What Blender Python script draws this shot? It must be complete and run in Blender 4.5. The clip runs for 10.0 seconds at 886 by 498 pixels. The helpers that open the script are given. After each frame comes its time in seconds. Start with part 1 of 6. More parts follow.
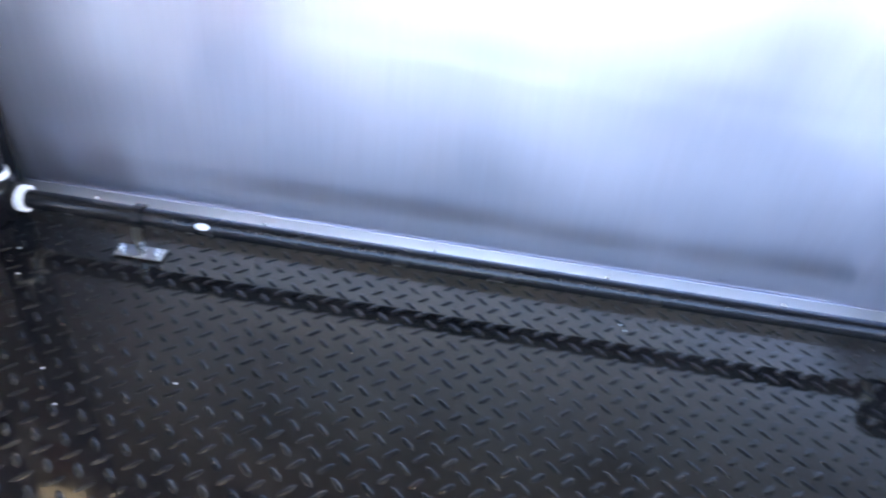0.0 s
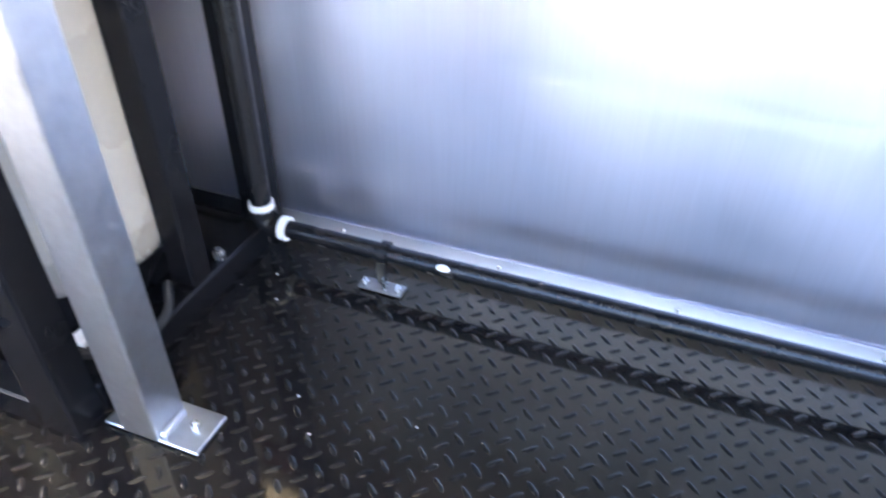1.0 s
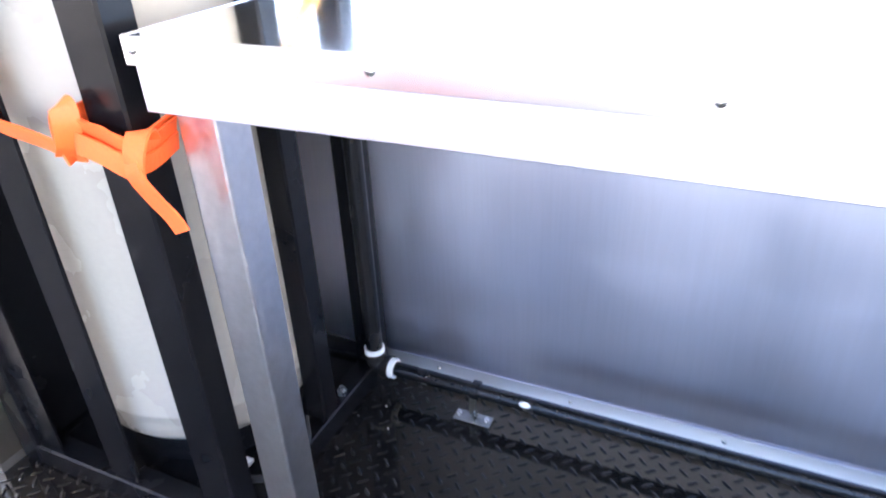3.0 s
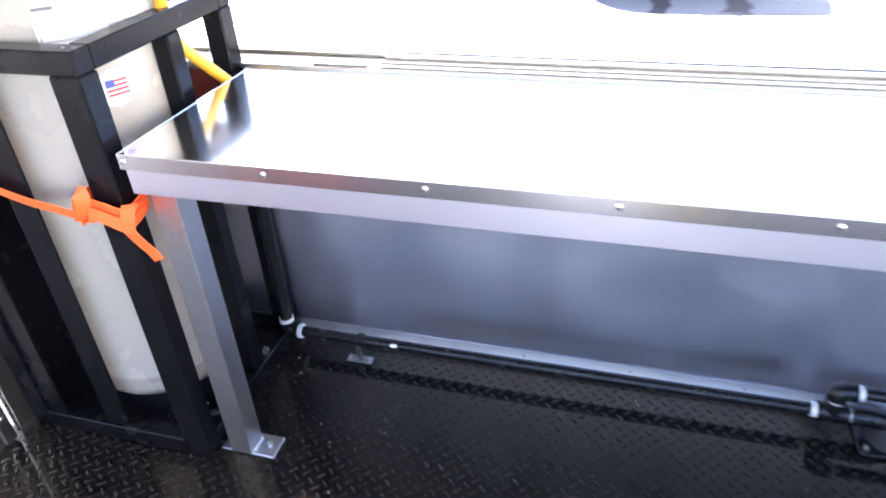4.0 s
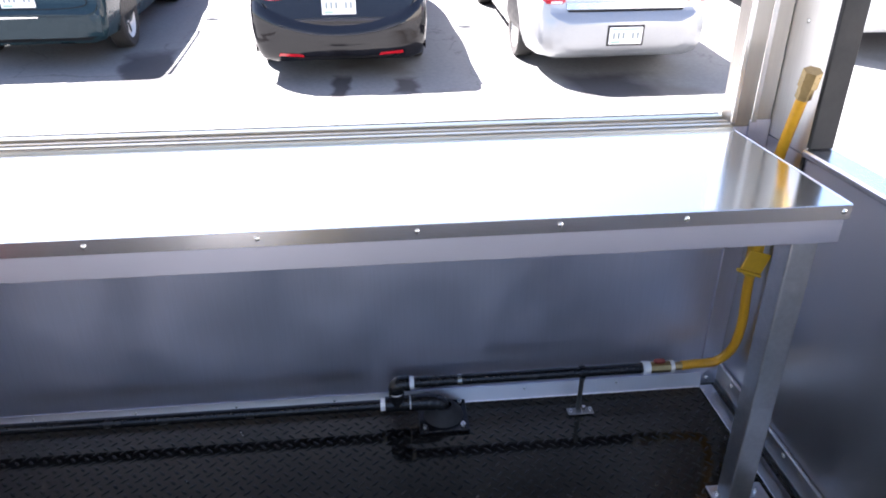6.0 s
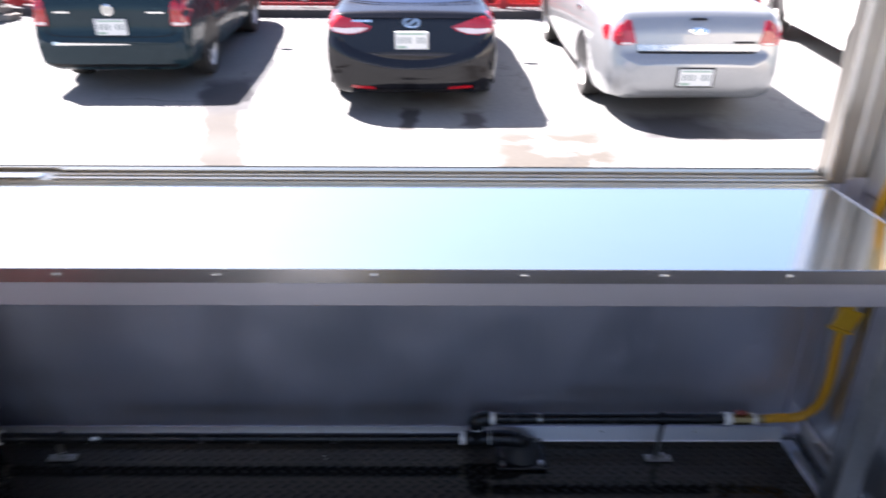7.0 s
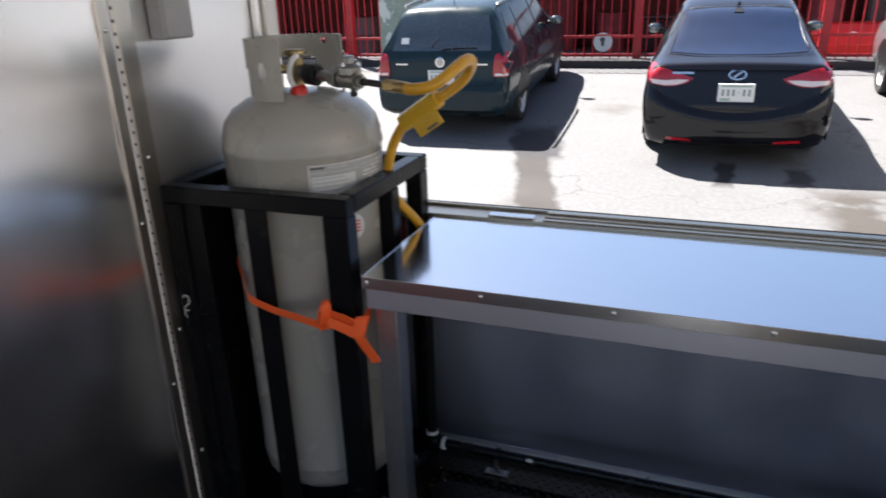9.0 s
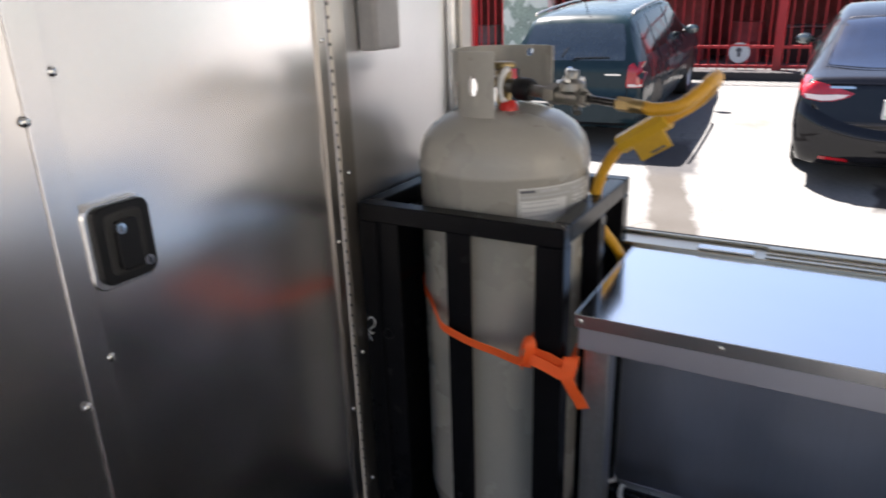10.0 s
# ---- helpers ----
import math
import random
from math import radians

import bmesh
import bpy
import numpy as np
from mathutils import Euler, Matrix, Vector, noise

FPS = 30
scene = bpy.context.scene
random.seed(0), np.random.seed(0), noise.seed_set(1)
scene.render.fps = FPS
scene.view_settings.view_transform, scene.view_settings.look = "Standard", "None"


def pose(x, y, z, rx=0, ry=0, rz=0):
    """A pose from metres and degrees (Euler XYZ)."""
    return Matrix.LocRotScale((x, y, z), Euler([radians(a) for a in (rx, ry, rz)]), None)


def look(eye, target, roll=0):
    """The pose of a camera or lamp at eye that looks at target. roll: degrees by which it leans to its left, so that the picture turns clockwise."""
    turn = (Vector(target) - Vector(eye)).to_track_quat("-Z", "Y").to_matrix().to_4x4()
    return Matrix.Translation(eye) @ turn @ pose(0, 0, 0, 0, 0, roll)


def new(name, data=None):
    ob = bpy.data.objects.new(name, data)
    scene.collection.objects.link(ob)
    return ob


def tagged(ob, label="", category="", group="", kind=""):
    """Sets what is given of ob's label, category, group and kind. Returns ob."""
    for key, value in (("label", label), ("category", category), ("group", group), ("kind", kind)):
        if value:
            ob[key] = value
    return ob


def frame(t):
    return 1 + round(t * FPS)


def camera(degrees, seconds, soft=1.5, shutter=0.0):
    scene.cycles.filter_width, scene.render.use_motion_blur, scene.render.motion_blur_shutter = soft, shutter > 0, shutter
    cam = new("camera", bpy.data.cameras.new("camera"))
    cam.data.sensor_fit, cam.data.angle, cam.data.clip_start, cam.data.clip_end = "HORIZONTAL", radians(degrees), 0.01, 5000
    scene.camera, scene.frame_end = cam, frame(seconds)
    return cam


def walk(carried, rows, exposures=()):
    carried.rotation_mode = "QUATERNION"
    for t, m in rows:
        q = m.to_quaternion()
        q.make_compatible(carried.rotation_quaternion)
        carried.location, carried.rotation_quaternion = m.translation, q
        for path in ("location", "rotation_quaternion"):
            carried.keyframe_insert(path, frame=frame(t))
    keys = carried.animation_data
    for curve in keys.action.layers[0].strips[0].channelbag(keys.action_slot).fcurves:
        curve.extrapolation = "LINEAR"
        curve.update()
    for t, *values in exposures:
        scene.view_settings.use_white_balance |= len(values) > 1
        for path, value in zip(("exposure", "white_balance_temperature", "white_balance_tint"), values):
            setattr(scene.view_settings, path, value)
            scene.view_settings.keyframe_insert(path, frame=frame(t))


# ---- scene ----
cam = camera(65.6, 10.0, soft=1.75, shutter=0.5)
PATH = [
    (0, (0.633, -0.345, 0.638), (0.57, 1.25, -0.567), 7.5),
    (0.5, (0.574, -0.302, 0.64), (0.231, 1.216, -0.616), 3.2),
    (1, (0.531, -0.316, 0.656), (-0.022, 1.183, -0.546), 0.9),
    (1.5, (0.5, -0.366, 0.706), (-0.201, 1.215, -0.299), 1.4),
    (2, (0.469, -0.389, 0.76), (-0.296, 1.244, -0.105), 2.1),
    (2.2, (0.472, -0.398, 0.772), (-0.312, 1.244, -0.059), 1.9),
    (3.3, (0.612, -0.547, 0.964), (-0.094, 1.0, -0.088), -4.7),
    (3.5, (0.679, -0.63, 1.044), (0.04, 0.932, -0.031), -4.6),
    (4, (0.801, -0.82, 1.192), (0.293, 0.776, 0.1), -3.4),
    (4.5, (0.854, -0.995, 1.212), (0.502, 0.672, 0.165), -3.0),
    (5, (0.948, -1.074, 1.23), (0.762, 0.642, 0.22), -2.0),
    (5.5, (1.171, -1.039, 1.221), (1.206, 0.711, 0.253), -1.4),
    (5.7, (1.26, -1.006, 1.208), (1.417, 0.752, 0.267), -0.5),
    (6.8, (1.23, -1.01, 1.238), (1.353, 0.799, 0.394), 0.8),
    (7, (1.16, -1.041, 1.254), (1.177, 0.779, 0.425), 0.4),
    (7.5, (0.951, -1.123, 1.293), (0.735, 0.699, 0.497), 0.2),
    (8, (0.819, -1.127, 1.293), (0.409, 0.675, 0.529), -0.7),
    (8.5, (0.737, -1.148, 1.296), (0.179, 0.627, 0.564), -1.3),
    (9, (0.643, -1.179, 1.296), (-0.035, 0.567, 0.596), -1.9),
    (9.5, (0.523, -1.182, 1.294), (-0.274, 0.522, 0.614), -2.2),
    (10, (0.379, -1.148, 1.304), (-0.564, 0.483, 0.632), -1.9),
]
SUN = Vector((-0.58, 0.52, 1.0)).normalized()
EXPOSURES = [(0.0, 6.0, 5980, 15), (1.2, 6.1, 5980, 15), (2.1, 5.78, 6000, 16), (3.3, 5.45, 5950, 18), (4.0, 5.12, 6000, 19), (5.0, 4.44, 6100, 19), (5.7, 4.05, 6200, 19), (7.0, 3.1, 6300, 19), (7.5, 2.7, 6300, 18), (8.0, 2.3, 6300, 16), (9.0, 2.15, 6300, 14), (9.5, 2.25, 6400, 14), (10.0, 2.52, 6600, 15)]
walk(cam, [(t, look(eye, target, roll)) for t, eye, target, roll in PATH], EXPOSURES)

# ---- daylight ----
world = bpy.data.worlds.new("world")
scene.world = world
world.use_nodes = True
_sky = world.node_tree.nodes.new("ShaderNodeTexSky")
_sky.sky_type = "NISHITA"
_sky.sun_disc = False
_sky.sun_elevation = math.asin(SUN.z)
_sky.sun_rotation = math.atan2(SUN.x, SUN.y)
_sky.air_density, _sky.dust_density = 1.0, 1.2
_bg = world.node_tree.nodes["Background"]
_bg.inputs["Strength"].default_value = 0.038
world.node_tree.links.new(_sky.outputs["Color"], _bg.inputs["Color"])
_sun = bpy.data.lights.new("sun", "SUN")
_sun.energy, _sun.angle, _sun.color = 5.0, radians(0.53), (1.0, 0.95, 0.88)
sun = new("sun", _sun)
sun.matrix_world = look(tuple(SUN * 30), (0, 0, 0))

# ---- materials ----


def material(name, base, rough=0.5, metal=0.0, var=0.12, scale=6.0, fine=90.0, bump=0.0, bump_scale=60.0, stretch=(1, 1, 1), rough_var=0.08,
             wave=0.0, wave_scale=2.5, coat=0.0, spots=None, island=0.0, spec=0.5, trans=0.0, aniso=0.0, brush=0.0, coat_ior=1.5, spec_tint=(1, 1, 1), smudge=None):
    """A surface with colour and gloss that vary at a coarse and a fine scale, fine relief (bump) and slow dents (wave)."""
    m = bpy.data.materials.new(name)
    m.use_nodes = True
    nt = m.node_tree
    n, link = nt.nodes, nt.links.new
    p = n["Principled BSDF"]
    p.inputs["Metallic"].default_value = metal
    p.inputs["Coat Weight"].default_value = coat
    p.inputs["Coat Roughness"].default_value, p.inputs["Coat IOR"].default_value = 0.04, coat_ior
    p.inputs["Specular IOR Level"].default_value = spec
    p.inputs["Specular Tint"].default_value = (*spec_tint, 1)
    p.inputs["Transmission Weight"].default_value = trans
    if aniso:
        tan = n.new("ShaderNodeTangent")
        tan.direction_type, tan.axis = "RADIAL", "Z"
        link(tan.outputs["Tangent"], p.inputs["Tangent"])
        p.inputs["Anisotropic"].default_value, p.inputs["Anisotropic Rotation"].default_value = aniso, brush
    co = n.new("ShaderNodeTexCoord")
    mp = n.new("ShaderNodeMapping")
    mp.inputs["Scale"].default_value = stretch
    link(co.outputs["Object"], mp.inputs["Vector"])

    def noise_at(sc, detail, src):
        t = n.new("ShaderNodeTexNoise")
        t.inputs["Scale"].default_value, t.inputs["Detail"].default_value = sc, detail
        link(src, t.inputs["Vector"])
        return t.outputs["Fac"]

    coarse, grain = noise_at(scale, 5, co.outputs["Object"]), noise_at(fine, 3, mp.outputs["Vector"])
    mix = n.new("ShaderNodeMath")
    mix.operation = "ADD"
    link(coarse, mix.inputs[0])
    link(grain, mix.inputs[1])
    ramp = n.new("ShaderNodeMapRange")
    ramp.inputs["From Min"].default_value, ramp.inputs["From Max"].default_value = 0.6, 1.4
    ramp.inputs["To Min"].default_value, ramp.inputs["To Max"].default_value = 1 - var, 1 + var
    link(mix.outputs[0], ramp.inputs["Value"])
    fac = ramp.outputs["Result"]
    if island:
        ob = n.new("ShaderNodeObjectInfo")
        ir = n.new("ShaderNodeMapRange")
        ir.inputs["To Min"].default_value, ir.inputs["To Max"].default_value = 1 - island, 1 + island
        link(ob.outputs["Random"], ir.inputs["Value"])
        mu = n.new("ShaderNodeMath")
        mu.operation = "MULTIPLY"
        link(fac, mu.inputs[0])
        link(ir.outputs["Result"], mu.inputs[1])
        fac = mu.outputs[0]
    col = n.new("ShaderNodeVectorMath")
    col.operation = "SCALE"
    col.inputs[0].default_value = base
    link(fac, col.inputs["Scale"])
    out = col.outputs["Vector"]
    if spots:
        tint, sc, thr, soft = spots
        th = n.new("ShaderNodeMapRange")
        th.inputs["From Min"].default_value, th.inputs["From Max"].default_value = thr, thr + soft
        link(noise_at(sc, 6, co.outputs["Object"]), th.inputs["Value"])
        mx = n.new("ShaderNodeMix")
        mx.data_type = "RGBA"
        link(th.outputs["Result"], mx.inputs["Factor"])
        link(out, mx.inputs["A"])
        mx.inputs["B"].default_value = (*tint, 1)
        out = mx.outputs["Result"]
    link(out, p.inputs["Base Color"])
    rr = n.new("ShaderNodeMapRange")
    rr.inputs["From Min"].default_value, rr.inputs["From Max"].default_value = 0.3, 0.7
    rr.inputs["To Min"].default_value, rr.inputs["To Max"].default_value = max(rough - rough_var, 0.0), rough + rough_var
    link(grain if metal else coarse, rr.inputs["Value"])
    gloss = rr.outputs["Result"]
    if smudge:
        sr = n.new("ShaderNodeMapRange")
        sr.inputs["From Min"].default_value, sr.inputs["From Max"].default_value = 0.35, 0.65
        sr.inputs["To Min"].default_value, sr.inputs["To Max"].default_value = -smudge[1], smudge[1]
        link(noise_at(smudge[0], smudge[2], co.outputs["Object"]), sr.inputs["Value"])
        sa = n.new("ShaderNodeMath")
        link(gloss, sa.inputs[0])
        link(sr.outputs["Result"], sa.inputs[1])
        gloss = sa.outputs[0]
    link(gloss, p.inputs["Roughness"])
    last = None
    for strength, src, dist in ((wave, "wave", 0.02), (bump, "bump", 0.002)):
        if not strength:
            continue
        b = n.new("ShaderNodeBump")
        b.inputs["Strength"].default_value, b.inputs["Distance"].default_value = strength, dist
        link(noise_at(wave_scale, 1, co.outputs["Object"]) if src == "wave" else noise_at(bump_scale, 4, mp.outputs["Vector"]), b.inputs["Height"])
        if last:
            link(last, b.inputs["Normal"])
        last = b.outputs["Normal"]
    if last:
        link(last, p.inputs["Normal"])
    return m


STEEL_TABLE = material("brushed_steel_top", (0.86, 0.865, 0.865), 0.135, 1.0, 0.015, 3, 8, 0.0, 220, (1, 3, 3), 0.0)
STEEL_TRIM = material("polished_steel", (0.76, 0.75, 0.75), 0.24, 1.0, 0.03, 5, 10, 0.0, 30, (1, 1, 1), 0.0)
STEEL_BRUSHED = material("satin_steel", (0.61, 0.61, 0.69), 0.42, 1.0, 0.03, 3, 8, 0.0, 200, (0.5, 3, 3), 0.0)
STEEL_WALL = material("steel_wall_sheet", (0.765, 0.765, 0.875), 0.43, 1.0, 0.05, 1.6, 40, 0.0, 240, (9, 1, 0.25), 0.03, aniso=0.3, smudge=(4.5, 0.07, 3))
KICK_ALU = material("scuffed_kick_strip", (0.74, 0.74, 0.76), 0.48, 1.0, 0.02, 1.2, 3, 0.0, 240, (1, 1, 1), 0.0)
STEEL_SIDE = material("steel_side_sheet", (0.71, 0.70, 0.70), 0.34, 1.0, 0.03, 1.2, 40, 0.0, 240, (1, 6, 0.3), 0.02, aniso=0.4)
STEEL_END = material("steel_end_sheet", (0.66, 0.66, 0.68), 0.32, 1.0, 0.02, 1.2, 3, 0.0, 240, (1, 1, 1), 0.0)
STEEL_DOOR = material("steel_door_sheet", (0.84, 0.82, 0.82), 0.27, 1.0, 0.02, 1.2, 3, 0.0, 240, (1, 1, 1), 0.0, aniso=0.35)
GALV = material("galvanised_tube", (0.65, 0.66, 0.68), 0.36, 1.0, 0.12, 14, 90, 0.06, 70, (1, 1, 1), 0.08)
ALU = material("mill_aluminium", (0.74, 0.74, 0.74), 0.27, 1.0, 0.02, 3, 6, 0.0, 60, (1, 1, 1), 0.0)
ALU_PALE = material("pale_brushed_aluminium", (0.84, 0.82, 0.79), 0.5, 1.0, 0.05, 4, 30, 0.0, 70, (6, 6, 0.5), 0.02)
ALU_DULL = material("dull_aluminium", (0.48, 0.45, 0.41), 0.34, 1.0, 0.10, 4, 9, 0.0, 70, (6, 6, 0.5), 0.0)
FLOOR_PAINT = material("black_floor_paint", (0.0095, 0.0085, 0.0085), 0.09, 0.0, 0.3, 9, 70, 0.01, 30, rough_var=0.03, spots=((0.05, 0.045, 0.04), 26, 0.76, 0.06), spec=0.5, spec_tint=(1.0, 0.82, 0.48))
TREAD_WORN = material("worn_tread_tops", (0.013, 0.012, 0.011), 0.17, 0.0, 0.5, 7, 60, rough_var=0.06, spec=0.38, spec_tint=(1.0, 0.86, 0.60))
BLACK_PAINT = material("black_enamel", (0.006, 0.006, 0.007), 0.26, 0.0, 0.12, 12, 60, 0.0, 30, spec=0.13, rough_var=0.02)
BLACK_PIPE = material("black_iron_pipe", (0.010, 0.0095, 0.0095), 0.26, 0.0, 0.08, 20, 120, 0.01, 90, rough_var=0.02, spec=0.35)
TANK_PAINT = material("grey_tank_enamel", (0.365, 0.347, 0.302), 0.27, 0.0, 0.04, 5, 120, 0.03, 60)
YELLOW = material("yellow_hose_coating", (0.62, 0.31, 0.014), 0.38, 0.0, 0.1, 18, 120, 0.05, 90)
YELLOW_TAG = material("yellow_tag_plastic", (0.60, 0.35, 0.02), 0.4, 0.0, 0.08, 18, 120)
ORANGE = material("orange_webbing", (1.0, 0.135, 0.022), 0.62, 0.0, 0.1, 25, 260, 0.25, 220)
BRASS = material("brass", (0.36, 0.27, 0.13), 0.34, 1.0, 0.2, 30, 120)
ZINC = material("zinc_fitting", (0.25, 0.245, 0.23), 0.36, 1.0, 0.2, 40, 120, 0.05, 60)
BOLT = material("zinc_bolt", (0.7, 0.7, 0.68), 0.25, 1.0, 0.1, 40, 200)
WHITE_TAPE = material("white_sealing_tape", (0.82, 0.81, 0.78), 0.5, 0.0, 0.08, 60, 300, 0.2, 200)
WHITE_CHIP = material("white_paint_fleck", (0.75, 0.74, 0.7), 0.6)
RED_PLASTIC = material("red_plastic", (0.65, 0.03, 0.02), 0.4)
GREY_PLASTIC = material("grey_plastic", (0.34, 0.33, 0.32), 0.45, 0.0, 0.08, 8, 90)
BLACK_PLASTIC = material("black_plastic", (0.008, 0.008, 0.009), 0.42, 0.0, 0.2, 20, 90, 0.03, 60, spec=0.25)
RUBBER = material("black_rubber", (0.02, 0.02, 0.02), 0.75, 0.0, 0.2, 20, 90, 0.1, 120)
LABEL_WHITE = material("paper_label", (0.66, 0.66, 0.64), 0.5, 0.0, 0.06, 20, 200)
LABEL_PAPER = material("grey_label_paper", (0.40, 0.395, 0.37), 0.45, 0.0, 0.08, 20, 200)
LABEL_INK = material("label_ink", (0.10, 0.10, 0.11), 0.5)
LABEL_GREY = material("label_grey_print", (0.45, 0.45, 0.45), 0.5)
BLUE_INK = material("blue_print", (0.05, 0.08, 0.30), 0.45)
RED_INK = material("red_print", (0.60, 0.05, 0.05), 0.45)
RED_BOX = material("red_box_enamel", (0.55, 0.05, 0.04), 0.35, 0.0, 0.1, 8, 90)
RED_LABEL = material("faded_red_label", (0.26, 0.05, 0.035), 0.5, 0.0, 0.12, 20, 90)
WOODEN = material("tan_liner", (0.34, 0.31, 0.25), 0.6, 0.0, 0.15, 10, 90)
TRACK = material("window_track_metal", (0.54, 0.49, 0.40), 0.34, 1.0, 0.04, 3, 8, 0.0, 60, (0.4, 4, 4), 0.0)
CEIL = material("white_ceiling_panel", (0.72, 0.71, 0.69), 0.45, 0.0, 0.06, 3, 80)
CONCRETE_BLOCK = material("grey_stone", (0.18, 0.165, 0.148), 0.9, 0.0, 0.3, 3, 30, 0.6, 20, island=0.35)
FENCE_RED = material("red_fence_paint", (0.44, 0.02, 0.024), 0.45, 0.0, 0.2, 5, 60, 0.1, 50, spots=((0.20, 0.03, 0.02), 12, 0.66, 0.08))
DARK_RED = material("dark_red_wall", (0.16, 0.035, 0.04), 0.75, 0.0, 0.35, 0.9, 9, 0.1, 8)
DARK_STUFF = material("dark_stock", (0.06, 0.055, 0.06), 0.6, 0.0, 0.3, 2, 20, island=0.6)
KERB = material("dark_kerb", (0.045, 0.042, 0.045), 0.85, 0.0, 0.3, 3, 30, 0.3, 30)
TYRE = material("tyre_rubber", (0.025, 0.024, 0.023), 0.8, 0.0, 0.2, 20, 80, 0.2, 60)
RIM = material("alloy_rim", (0.62, 0.61, 0.59), 0.45, 0.25, 0.1, 20, 80)
PAINT_GREEN = material("dark_teal_car_paint", (0.013, 0.029, 0.037), 0.3, 0.0, 0.08, 3, 200, coat=0.45, spec=0.05)
PAINT_BLACK = material("black_car_paint", (0.006, 0.006, 0.008), 0.3, 0.0, 0.08, 3, 200, coat=0.9, spec=0.02)
PAINT_SILVER = material("silver_car_paint", (0.29, 0.30, 0.31), 0.32, 0.5, 0.06, 3, 300, coat=1.0, coat_ior=1.7)
PAINT_WHITE = material("white_car_paint", (0.78, 0.78, 0.76), 0.3, 0.0, 0.05, 3, 200, coat=0.8)
CAR_GLASS = material("dark_car_glass", (0.005, 0.012, 0.034), 0.06, 0.0, 0.25, 3, 20, spec=0.3, rough_var=0.02, coat=1.0, coat_ior=1.45)
CAR_GLASS_GREY = material("grey_car_glass", (0.030, 0.042, 0.052), 0.06, 0.0, 0.3, 3, 20, spec=0.6, rough_var=0.02, coat=1.0, coat_ior=1.7)
CAR_GLASS_SIDE = material("side_car_glass", (0.012, 0.014, 0.016), 0.08, 0.0, 0.1, 2, 60, spec=0.4, rough_var=0.02)
CAR_GLASS_LIGHT = material("tinted_car_glass", (0.10, 0.13, 0.13), 0.05, 0.0, 0.1, 2, 60, spec=1.0, rough_var=0.02, coat=1.0, coat_ior=1.8)
LAMP_RED = material("red_lamp_lens", (0.36, 0.006, 0.012), 0.1, 0.0, 0.3, 30, 120, 0.15, 60, coat=1.0)
LAMP_CLEAR = material("clear_lamp_lens", (0.72, 0.62, 0.60), 0.12, 0.0, 0.12, 40, 160, coat=1.0)
DULL_CHROME = material("dulled_chrome_strip", (0.42, 0.42, 0.44), 0.16, 1.0, 0.35, 9, 60, 0.0, 60, (1, 1, 1), 0.05)
CHROME = material("chrome", (0.75, 0.75, 0.75), 0.08, 1.0, 0.05, 10, 80)
PLATE_WHITE = material("plate_white", (0.72, 0.72, 0.70), 0.45, 0.0, 0.05, 20, 100)
PLATE_INK = material("plate_ink", (0.20, 0.24, 0.24), 0.45)
PLATE_GREEN = material("plate_green_print", (0.30, 0.42, 0.34), 0.45)
MURAL = material("painted_mural", (0.30, 0.36, 0.30), 0.7, 0.0, 0.3, 4, 30, spots=((0.65, 0.68, 0.62), 3.5, 0.52, 0.03))
FACADE = material("cream_render", (0.60, 0.56, 0.48), 0.8, 0.0, 0.12, 0.7, 18, 0.3, 25)
SEAT = material("car_interior", (0.11, 0.10, 0.09), 0.8)


